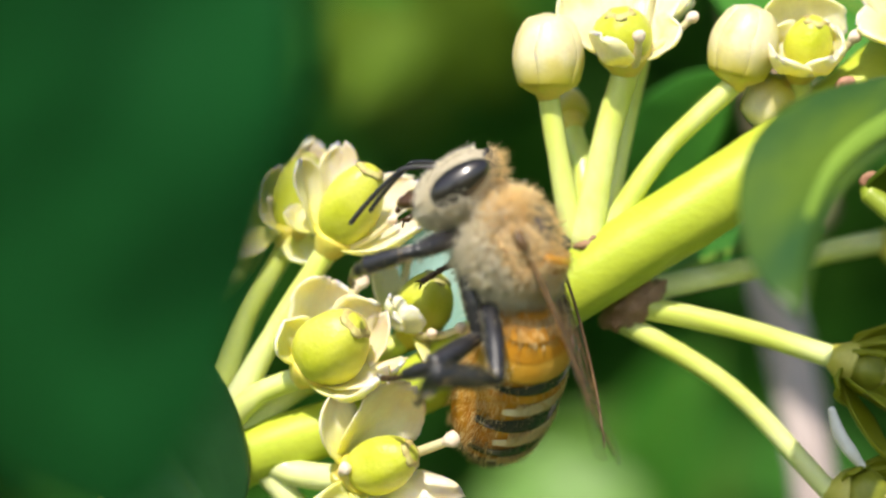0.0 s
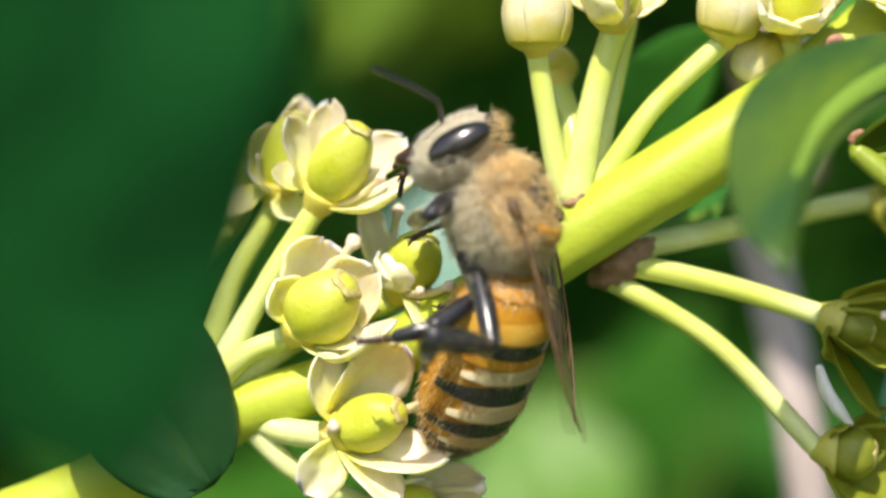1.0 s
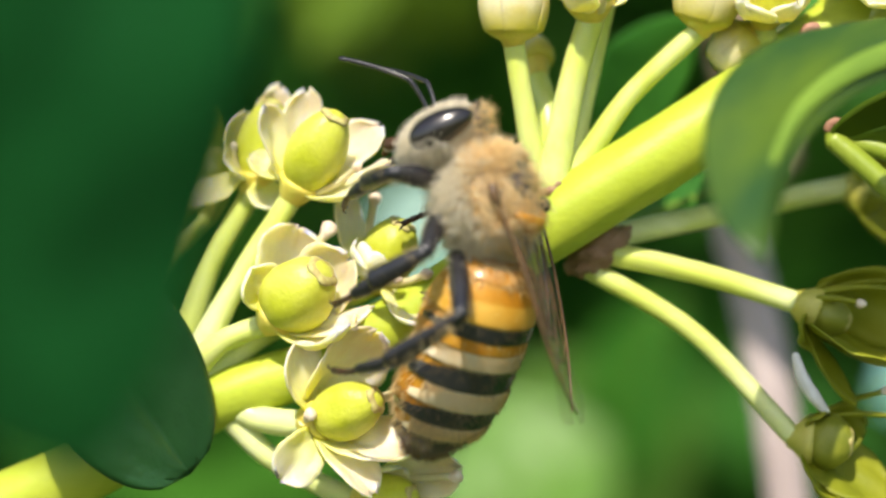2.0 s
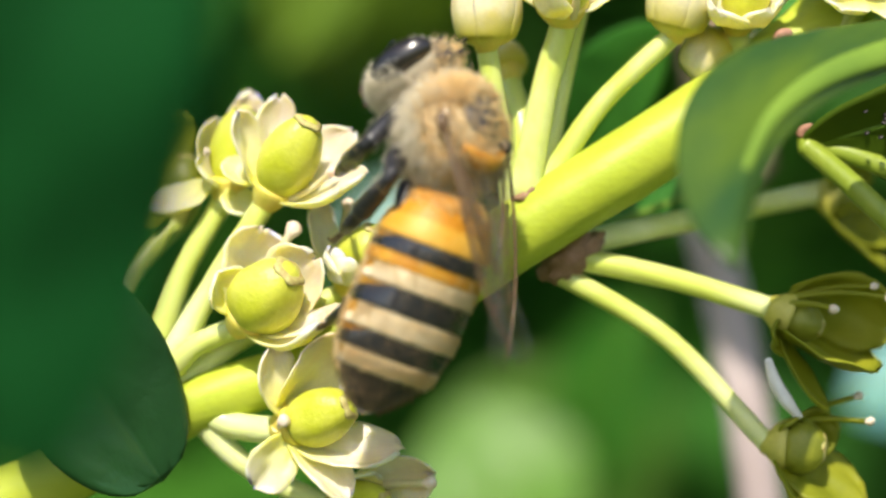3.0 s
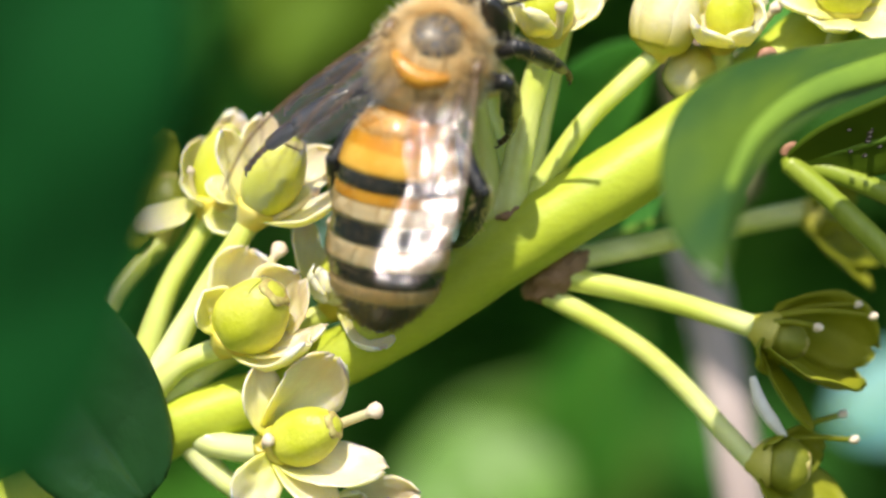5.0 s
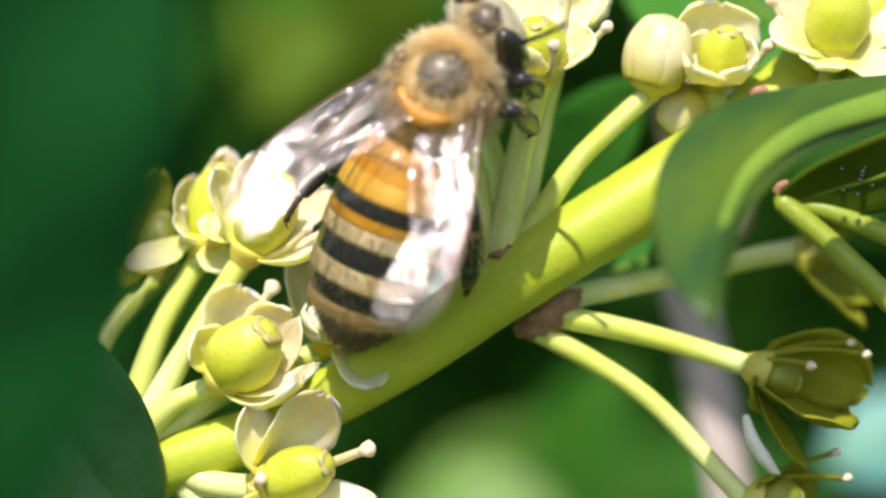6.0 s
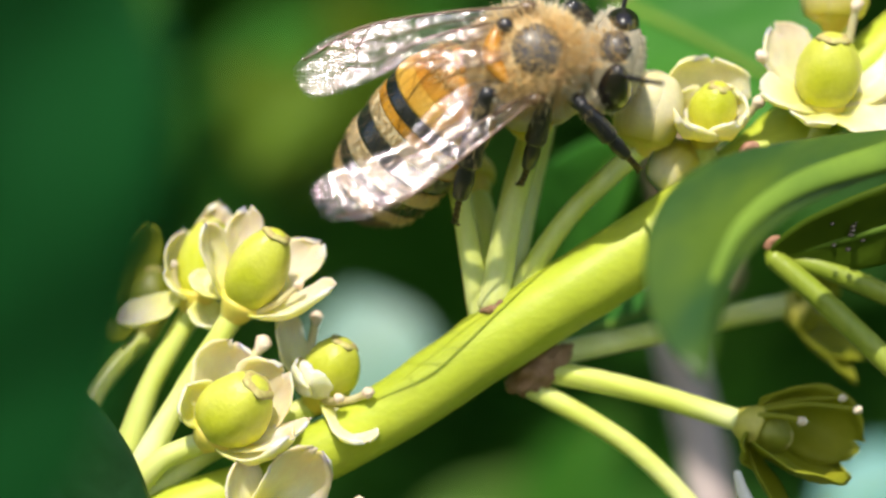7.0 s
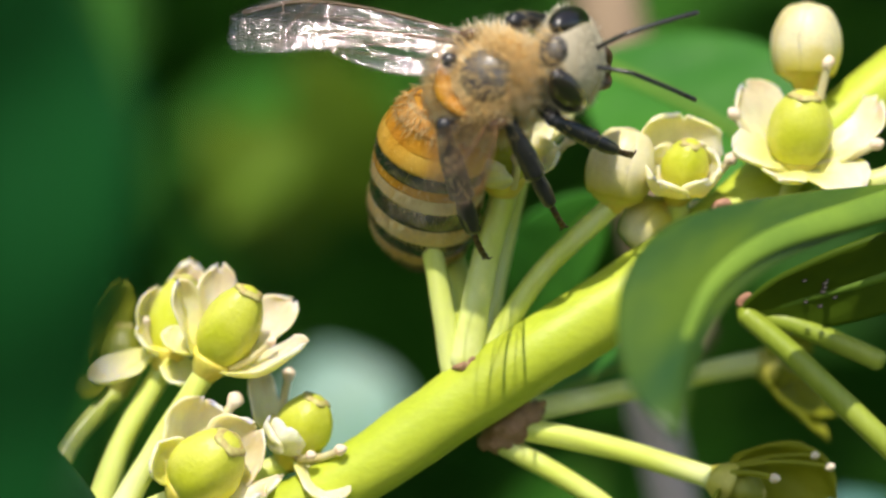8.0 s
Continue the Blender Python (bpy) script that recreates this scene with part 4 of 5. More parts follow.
def build_bee():
    bee = tagged(empty("honey_bee"), "honey bee with banded amber and black abdomen and tan fur", "bee")
    P = {"bee": bee}
    th = part("thorax", blob(2.05, 1.95, 1.85, 32, 20), M_THORAX, bee, "dark furry thorax")
    th.scale = (0.90, 0.90, 0.90)
    part("back_plate", blob(1.14, 1.10, 0.58, 32, 18), M_SHIELD, th, "dark bald plate on the back", pose(0.30 * MM, 0, 1.36 * MM, 0, 6, 0))
    sc = blob(0.42, 1.25, 0.44, 24, 14, lambda p: p + Vector((0.30 * p.y * p.y, 0, -0.12 * p.y * p.y)))
    part("scutellum", sc, M_SCUTEL, th, "amber crescent plate", pose(-1.40 * MM, 0, 1.36 * MM, 0, -32, 0))
    for s in (1, -1):
        part("wing_joint", blob(0.50, 0.27, 0.22, 16, 12), M_VEIN, th, "dark glossy wing joint", pose(0.05 * MM, s * 1.84 * MM, 1.08 * MM))
    joint = lambda p: -0.9 < p.x < 1.0 and 1.0 < abs(p.y) and 0.3 < p.z < 1.45
    bald = lambda p, nrm, r: not (joint(p) and r > 0.15) and not (nrm.z > 0.79 and p.x > -1.2 and r > 0.07) and not (p.z > 0.7 and p.x < -0.95 and abs(p.y) < 1.15 and r > 0.12)
    top = lambda p, nrm, r: bald(p, nrm, r) and nrm.z > 0.16 + 0.4 * (r - 0.5)
    low = lambda p, nrm, r: not (joint(p) and r > 0.15) and nrm.z < 0.36 + 0.5 * (r - 0.5)
    hairs("fur_upper", th, ellipsoid_spots(5200, 2.05, 1.95, 1.85, 1, top), M_HAIR, "tan fur on the back", 0.66, 0.022, (-0.45, 0, 0.05), 0.42, 1)
    hairs("fur_lower", th, ellipsoid_spots(4800, 2.05, 1.95, 1.85, 2, low), M_HAIR_PALE, "pale fur on the flanks", 0.78, 0.024, (-0.45, 0, -0.25), 0.45, 2)
    hairs("fur_short", th, ellipsoid_spots(350, 2.1, 2.0, 1.93, 3, lambda p, nrm, r: nrm.z > 0.8), M_HAIR, "thin short fur on the bald back", 0.22, 0.014, (-0.3, 0, 0), 0.3, 3)
    # abdomen, ring by ring
    ab = empty("abdomen")
    ab.parent = bee
    P["abdomen"] = ab
    core = bmesh.new()
    rings = []
    for i in range(31):
        u = i / 30
        rings.append([core.verts.new(abd_point(u, 2 * math.pi * k / 36, -0.03) * MM) for k in range(36)])
    for a, b in zip(rings, rings[1:]):
        for k in range(36):
            core.faces.new((a[k], a[(k + 1) % 36], b[(k + 1) % 36], b[k]))
    core.faces.new(rings[0])
    core.faces.new(rings[-1])
    part("abdomen_core", core, M_AMBER, ab, "amber underside")
    bands = (("tergite", 0.02, 0.075, M_SCUTEL, "brown waist ring"), ("tergite", 0.065, 0.16, M_AMBER, "orange-amber ring"), ("tergite", 0.15, 0.245, M_AMBER_PALE, "paler amber ring"),
             ("tergite", 0.235, 0.315, M_BAND, "black ring"), ("tergite", 0.305, 0.37, M_AMBER, "amber ring"),
             ("hair_band", 0.36, 0.445, M_FRINGE, "pale downy ring"), ("tergite", 0.435, 0.55, M_BAND, "black ring"),
             ("hair_band", 0.54, 0.645, M_FRINGE, "pale downy ring"), ("tergite", 0.635, 0.735, M_BAND, "black ring"),
             ("hair_band", 0.725, 0.81, M_FRINGE, "pale downy ring"), ("tergite", 0.80, 0.995, M_CHITIN, "grey-black tip"))
    for i, (nm, u0, u1, mat, label) in enumerate(bands):
        bm = bmesh.new()
        rows = []
        n = 7
        half, taper = {"black ring": (130, 0.72), "pale downy ring": (104, 0.70)}.get(label, (148, 0.0))
        a0, a1 = radians(90 - half), radians(90 + half)
        for j in range(n + 1):
            q = j / n
            row = []
            for k in range(41):
                a = a0 + (a1 - a0) * k / 40
                side = max(0.0, min(1.0, (abs(math.degrees(a) - 90) - 48) / (half - 48)))
                u = u1 - (u1 - u0) * (1 - q) * (1 - taper * side) + 0.004 * math.sin(a * 3 + i) * (1 - q)
                lift = 0.004 + (0.0 if label.startswith('orange') else 0.016 * q + 0.004 * math.sin(math.pi * q))
                row.append(bm.verts.new(abd_point(min(u, 1.0), a, lift) * MM))
            rows.append(row)
        last = [bm.verts.new(abd_point(min(u1, 1.0), a0 + (a1 - a0) * k / 40, -0.02) * MM) for k in range(41)]
        rows.append(last)
        for a, b in zip(rows, rows[1:]):
            for k in range(40):
                bm.faces.new((a[k], a[k + 1], b[k + 1], b[k]))
        part(nm, bm, mat, ab, label)
    rnd = random.Random(8)
    def abd_spots(n, u0, u1, a0=-40, a1=220):
        out = []
        for _ in range(n):
            u, a = rnd.uniform(u0, u1), radians(rnd.uniform(a0, a1))
            out.append((abd_point(u, a, 0.015), Vector((0.0, math.cos(a) / ABD_W, math.sin(a) / ABD_H)).normalized()))
        return out
    pale = abd_spots(1300, 0.36, 0.425, 0, 180) + abd_spots(1600, 0.54, 0.62, 0, 180) + abd_spots(1300, 0.725, 0.79, 0, 180) + abd_spots(900, 0.0, 0.12) + abd_spots(350, 0.16, 0.24) + abd_spots(250, 0.30, 0.36)
    hairs("down_pale", ab, pale, M_HAIR, "pale down in rings", 0.24, 0.013, (-2.6, 0, 0), 0.3, 4)
    hairs("waist_fur", ab, abd_spots(800, 0.0, 0.07), M_HAIR, "long tan fur at the waist", 0.45, 0.018, (-1.0, 0, 0), 0.35, 14)
    hairs("down_dark", ab, abd_spots(1300, 0.80, 0.96) + abd_spots(500, 0.44, 0.55) + abd_spots(500, 0.64, 0.73) + abd_spots(250, 0.24, 0.31), M_HAIR_DARK, "short dark hairs", 0.22, 0.010, (-2.0, 0, 0), 0.3, 5)
    hairs("down_under", ab, abd_spots(700, 0.08, 0.9, 215, 325) + abd_spots(350, 0.1, 0.85, -45, -10) + abd_spots(350, 0.1, 0.85, 190, 225), M_HAIR, "pale hairs along the belly", 0.28, 0.012, (-1.6, 0, 0), 0.3, 6)
    hd = empty("head")
    hd.parent = bee
    P["head"] = hd
    def face_shape(p):
        k = 1 - 0.22 * max(0, -p.z) / 1.7
        return Vector((p.x + 0.18 * (1 - (p.z / 1.75) ** 2) * (1 if p.x > 0 else 0), p.y * k, p.z))
    part("face", blob(0.95, 1.66, 1.62, 28, 20, face_shape), M_FACE, hd, "dark downy face")
    for s in (1, -1):
        eye = blob(0.62, 0.60, 1.22, 28, 20, lambda p: Vector((p.x * (1 - 0.16 * p.z / 1.22), p.y, p.z)))
        part("compound_eye", eye, M_EYE, hd, "glossy black compound eye", pose(0.15 * MM, s * 1.18 * MM, 0.50 * MM, s * 20, 0, s * -8))
        part("mandible", tube([V((0.55, s * 0.6, -1.35)), V((0.85, s * 0.5, -1.8)), V((0.8, s * 0.15, -2.1))], [0.28 * MM, 0.24 * MM, 0.12 * MM], 10, 5), M_TONGUE, hd, "brown mandible")
    part("tongue", tube([V((0.7, 0, -1.4)), V((0.85, 0, -1.9)), V((0.75, 0, -2.4))], [0.30 * MM, 0.20 * MM, 0.09 * MM], 10, 6), M_TONGUE, hd, "reddish brown tongue")
    part("vertex", blob(0.62, 0.80, 0.62, 24, 14), M_SHIELD, hd, "dark crown between the eyes", pose(-0.02 * MM, 0, 1.10 * MM))
    for x, y in ((0.42, 0.0), (0.22, 0.26), (0.22, -0.26)):
        part("ocellus", blob(0.11, 0.11, 0.08, 10, 8), M_EYE, hd, "tiny glossy simple eye", pose(x * MM, y * MM, 1.62 * MM))
    part("clypeus", blob(0.35, 0.7, 0.6, 16, 10), M_FACE, hd, "", pose(0.78 * MM, 0, -0.85 * MM))
    off_eye = lambda p, nrm, r: (abs(p.y) < 0.85 and p.z < 1.1) or p.z < -0.75
    hairs("face_fur", hd, ellipsoid_spots(3200, 1.0, 1.65, 1.66, 4, lambda p, nrm, r: off_eye(p, nrm, r) and p.x > -0.3 and (p.z < 0.1 or r < 0.4)), M_HAIR_PALE, "short pale face fur", 0.30, 0.017, (0.1, 0, -0.3), 0.35, 7)
    hairs("crown_fur", hd, ellipsoid_spots(300, 0.95, 1.5, 1.58, 5, lambda p, nrm, r: p.z > 0.6 and abs(p.y) < 0.8 and p.x < 0.3), M_HAIR, "tufted tan crown fur", 0.55, 0.013, (-0.1, 0, 0.25), 0.35, 8)
    hairs("cheek_fur", hd, ellipsoid_spots(4200, 0.92, 1.66, 1.64, 6, lambda p, nrm, r: p.z < -0.35 or (p.x < 0.0 and p.z < 0.5)), M_HAIR_PALE, "pale cheek fur", 0.42, 0.020, (0, 0, -0.3), 0.35, 9)
    # feelers
    for side, s in (("left", 1), ("right", -1)):
        sc = part("antenna", tube([V((0, 0, 0)), V((0.7, 0, 0.05)), V((1.35, 0, 0))], [0.09 * MM, 0.085 * MM, 0.09 * MM], 8, 5), M_CHITIN, bee, "black jointed antenna")
        pts, rad = [], []
        for k in range(31):
            x = 0.09 * k
            pts.append(V((x, 0, -0.3 * (k / 30) ** 2)))
            rad.append((0.086 + 0.010 * (k % 3 != 0)) * MM)
        fl = tube(pts, rad, 8, 1)
        part("flagellum", fl, M_CHITIN, sc, "", Matrix.Translation(V((1.38, 0, 0))) @ Matrix.Rotation(radians(38), 4, "Y"))
        P["antenna_" + side] = sc
    # wings
    def wing(name, s, length, width, label, hind):
        def edge(u):
            lead = 0.10 * width * math.sin(math.pi * u) - 0.34 * width * max(0.0, (u - 0.76) / 0.24) ** 2.2
            if hind:
                w = width * math.sin(math.pi * min(1, 0.08 + 0.92 * u) ** 0.85) ** 0.7
            else:
                w = width * (0.10 + 0.90 * u ** 0.85) * math.sqrt(max(0.0, 1 - max(0, (u - 0.70) / 0.30) ** 2.4)) + 0.02
            return lead, w
        def fn(u, v):
            lead, w = edge(u)
            y = lead - w * v
            z = 0.05 * math.sin(v * 9 + u * 5) + 0.12 * math.sin(math.pi * u) - 0.12 * v * v * width * 0.5
            return length * u, -y * s, z
        w = part(name, sheet(fn, 36, 14, 0.012), M_WING, bee, label)
        veins = ([(0, 0.03), (0.35, 0.03), (0.7, 0.03), (0.95, 0.12)], [(0.02, 0.3), (0.3, 0.30), (0.55, 0.33), (0.82, 0.30)],
                 [(0.02, 0.55), (0.35, 0.62), (0.6, 0.66), (0.78, 0.75)], [(0.02, 0.8), (0.3, 0.92), (0.5, 0.93)],
                 [(0.5, 0.30), (0.53, 0.62)], [(0.66, 0.06), (0.72, 0.40), (0.74, 0.68)], [(0.56, 0.05), (0.60, 0.31)], [(0.80, 0.04), (0.78, 0.3)])
        for vein in veins[:4] if hind else veins:
            pts = [Vector(fn(u, v)) * MM for u, v in vein]
            r = 0.06 if vein is veins[0] else 0.022
            part("vein", tube(pts, [r * MM] * (len(pts) - 1) + [r * 0.6 * MM], 6, 5), M_VEIN, w, "")
        return w
    for side, s in (("left", 1), ("right", -1)):
        P["forewing_" + side] = wing("forewing", s, 8.4, 2.95, "clear veined wing with shiny wrinkles", False)
        P["hindwing_" + side] = wing("hindwing", s, 5.8, 1.7, "smaller clear hind wing", True)
    # legs
    for key, (fem, tib, tar, wide) in LEG_SIZE.items():
        for side, s in (("left", 1), ("right", -1)):
            lg = part("leg", tube([V((0, 0, 0)), V((fem * 0.5, 0, 0.05)), V((fem, 0, 0))], [0.30 * MM, 0.38 * MM, 0.27 * MM], 12, 6), M_CHITIN, bee, "black glossy leg")
            ti = part("tibia", tube([V((0, 0, 0)), V((tib * 0.45, 0, 0.06)), V((tib, 0, 0))], [0.22 * MM, 0.36 * wide * MM, 0.40 * wide * MM], 12, 6, flat=0.6 if wide > 1 else 1.0), M_CHITIN, lg, "")
            bm = tube([V((0, 0, 0)), V((tar * 0.25, 0, 0.03)), V((tar * 0.52, 0, 0))], [0.24 * wide * MM, 0.31 * wide * MM, 0.24 * wide * MM], 10, 5, flat=0.6 if wide > 1 else 0.9)
            ba = part("basitarsus", bm, M_CHITIN, lg, "black hairy first foot joint")
            bm = bmesh.new()
            for k in range(4):
                x = tar * (0.53 + 0.12 * k)
                tube([V((x, 0, -0.02 * k * k)), V((x + tar * 0.11, 0, -0.02 * (k + 1) ** 2))], [0.09 * MM, 0.13 * MM], 8, 2, bm)
            for c in (1, -1):
                tube([V((tar, 0, -0.3)), V((tar + 0.15, c * 0.12, -0.36)), V((tar + 0.2, c * 0.16, -0.5))], [0.05 * MM, 0.04 * MM, 0.02 * MM], 6, 3, bm)
            ta = part("tarsus", bm, M_TARSUS, lg, "brown jointed foot with claws")
            rnd2 = random.Random(20)
            sp = []
            for _ in range(170):
                x, a = rnd2.uniform(0.1, tib), rnd2.uniform(0, 6.28)
                n2 = Vector((0, math.cos(a), math.sin(a)))
                sp.append((Vector((x, 0, 0)) + n2 * 0.30 * wide, n2))
            hairs("leg_hair", ti, sp, M_HAIR, "", 0.24, 0.010, (0.8, 0, 0), 0.2, 10)
            sp = []
            for _ in range(150):
                x, a = rnd2.uniform(0.05, fem), rnd2.uniform(0, 6.28)
                n2 = Vector((0, math.cos(a), math.sin(a)))
                sp.append((Vector((x, 0, 0)) + n2 * 0.30, n2))
            hairs("thigh_hair", lg, sp, M_HAIR_PALE, "", 0.3, 0.010, (0.5, 0, 0), 0.25, 12)
            P["%s_%s" % (key, side)] = (lg, ti, ba, ta, fem, tib)
    return P


LEG_SIZE = {"fore": (2.1, 1.8, 2.2, 0.9), "middle": (2.4, 2.2, 2.6, 1.0), "hind": (3.0, 3.0, 3.0, 1.18)}
HIP = {"fore": (1.2, 0.7, -1.35), "middle": (0.1, 0.8, -1.6), "hind": (-1.5, 1.20, -1.30)}
# feet when nothing else is said, in the bee's own space
STANCE = {"fore": (2.8, 1.5, -3.2), "middle": (0.4, 1.9, -3.8), "hind": (-2.6, 2.0, -3.6)}

TIMES = (0.0, 0.5, 1.0, 1.5, 2.2, 2.8, 3.0, 3.2, 3.5, 4.0, 4.5, 5.2, 5.8, 6.0, 6.5, 7.0, 7.5, 8.0)
# middle of the thorax
PLACE = ((-0.27, -4.50, 1.42), (-0.20, -4.50, 1.21), (-0.12, -4.50, 1.13), (0.21, -4.50, 0.65), (0.09, -5.01, 1.62), (-0.36, -5.46, 3.13), (-0.19, -5.58, 3.63), (0.16, -5.70, 4.51), (0.10, -5.50, 5.57),
         (0.05, -5.50, 6.03), (-0.52, -5.50, 6.65), (-0.23, -5.50, 6.85), (-0.02, -5.50, 6.98), (0.27, -5.50, 7.08), (1.58, -4.60, 9.09), (3.66, -3.80, 10.25), (3.50, -3.80, 9.52), (3.18, -4.30, 11.41))
# where the thorax points, and where its back looks
AHEAD = ((-0.45, -0.05, 0.88), (-0.38, -0.05, 0.92), (-0.36, -0.05, 0.92), (-0.34, -0.05, 0.92), (-0.30, 0.05, 0.95), (-0.24, 0.12, 0.95), (-0.14, 0.15, 0.96), (0.18, 0.22, 0.94), (0.60, 0.55, 0.58),
         (0.46, 0.56, 0.68), (0.40, 0.46, 0.78), (0.47, 0.20, 0.84), (0.50, 0.06, 0.84), (0.52, 0.05, 0.84), (0.74, 0.00, 0.64), (0.98, -0.06, 0.08), (0.92, -0.15, 0.30), (0.85, -0.30, 0.30))
BACK = ((0.82, -0.32, 0.45), (0.84, -0.32, 0.40), (0.84, -0.32, 0.40), (0.84, -0.34, 0.38), (0.82, -0.42, 0.32), (0.80, -0.52, 0.26), (0.76, -0.60, 0.20), (0.45, -0.85, 0.20), (0.05, -0.80, 0.60),
        (0.05, -0.80, 0.60), (0.05, -0.85, 0.52), (0.00, -0.96, 0.28), (-0.05, -0.97, 0.20), (-0.05, -0.97, 0.20), (-0.05, -0.97, 0.22), (0.00, -0.98, 0.15), (0.00, -1.00, 0.03), (0.00, -0.98, 0.10))
# where the tail points from the waist
TAIL = ((-0.15, 0.70, -0.70), (-0.26, 0.50, -0.83), (-0.27, 0.46, -0.85), (-0.30, 0.31, -0.90), (-0.30, 0.27, -0.91), (-0.28, 0.01, -0.96), (-0.35, 0.00, -0.94), (-0.35, 0.01, -0.94), (-0.25, 0.12, -0.96),
        (-0.30, 0.15, -0.94), (-0.06, 0.22, -0.97), (-0.18, 0.33, -0.93), (-0.29, 0.38, -0.88), (-0.31, 0.33, -0.89), (-0.25, 0.35, -0.90), (-0.57, 0.54, -0.62), (-0.30, 0.89, -0.34), (-0.13, 0.72, -0.68))
# where the face looks
FACE = ((-0.62, -0.05, 0.76), (-0.58, -0.05, 0.80), (-0.56, -0.05, 0.82), (-0.48, -0.05, 0.86), (-0.50, 0.20, 0.82), (-0.50, 0.35, 0.75), (-0.40, 0.45, 0.75), (0.05, 0.50, 0.80), (0.50, 0.50, 0.70),
        (0.55, 0.42, 0.70), (0.72, 0.30, 0.62), (0.76, 0.22, 0.60), (0.80, 0.15, 0.55), (0.82, 0.12, 0.52), (0.97, 0.08, 0.12), (0.97, 0.02, -0.15), (0.97, -0.10, 0.00), (0.90, -0.36, 0.00))
# how far the head sits ahead of the thorax and below its axis
NECK = ((2.20, -0.55), (2.20, -0.55), (2.20, -0.55), (2.15, -0.60), (2.10, -0.70), (2.00, -0.85), (1.90, -1.00), (1.90, -0.95), (1.95, -0.85), (2.00, -0.70), (2.10, -0.55), (2.15, -0.50), (2.20, -0.45), (2.20, -0.45), (2.30, -0.40), (2.45, -0.40), (2.45, -0.40), (2.40, -0.40))
# wing tips
WING_LEFT = ((3.21, -6.00, -5.94), (2.77, -6.00, -6.74), (2.71, -6.00, -7.54), (3.31, -6.00, -7.38), (2.96, -6.91, -6.32), (2.44, -8.26, -5.22), (1.50, -9.38, -3.97), (-2.75, -5.50, 1.65), (-4.83, -3.00, 4.25),
             (-6.85, -3.00, 4.51), (-8.66, -4.00, 2.43), (-8.71, -6.00, 2.62), (-8.64, -8.40, 2.69), (-8.55, -8.50, 2.60), (-7.47, -7.40, 6.01), (-5.35, -4.75, 10.59), (-5.57, -5.00, 9.69), (-5.46, -3.50, 14.63))
WING_RIGHT = ((3.19, -3.00, -5.55), (2.71, -3.00, -6.23), (2.73, -3.00, -7.25), (3.95, -3.00, -7.24), (3.16, -3.91, -6.45), (2.57, -5.26, -5.37), (1.99, -5.88, -5.24), (1.66, -8.50, -4.39), (3.38, -9.00, -2.62),
              (2.84, -9.00, -0.50), (-0.57, -12.00, -0.84), (-0.04, -9.50, -1.64), (0.53, -10.20, -2.48), (-0.00, -10.10, -2.24), (-1.00, -8.30, 0.11), (-3.00, -6.55, 3.77), (-1.47, -6.95, 1.02), (1.90, -12.80, 5.78))
# where the upper sides of the wings look
WING_FACE_LEFT = ((0.83, -0.23, 0.52), (0.87, -0.23, 0.46), (0.88, -0.23, 0.44), (0.88, -0.25, 0.42), (0.87, -0.34, 0.40), (0.84, -0.43, 0.37), (0.82, -0.51, 0.30), (0.46, -0.87, 0.22), (0.00, -0.65, 0.79),
                  (-0.06, -0.69, 0.75), (-0.09, -0.79, 0.64), (-0.13, -0.93, 0.41), (-0.07, -0.91, 0.45), (-0.07, -0.91, 0.45), (-0.07, -0.91, 0.50), (-0.07, -0.91, 0.50), (-0.07, -0.91, 0.50), (-0.07, -0.91, 0.50))
WING_FACE_RIGHT = ((0.83, -0.23, 0.52), (0.87, -0.23, 0.46), (0.88, -0.23, 0.44), (0.90, -0.21, 0.43), (0.91, -0.25, 0.40), (0.94, -0.26, 0.38), (0.97, -0.32, 0.29), (0.29, -0.95, 0.27), (-0.41, -0.48, 1.05),
                   (-0.69, -0.51, 1.04), (-0.09, -0.79, 0.64), (-0.13, -0.93, 0.41), (-0.03, -0.91, 0.37), (-0.03, -0.91, 0.37), (-0.03, -0.91, 0.37), (-0.03, -0.91, 0.37), (-0.03, -0.91, 0.37), (-0.03, -0.91, 0.37))
# how far the abdomen rolls to its left
TWIST = (0.02, 0.02, 0.05, 0.12, 0.14, 0.14, 0.12, 0.09, 0.00, 0.00, 0.00, 0.00, 0.00, 0.00, 0.00, 0.00, 0.00, 0.00)
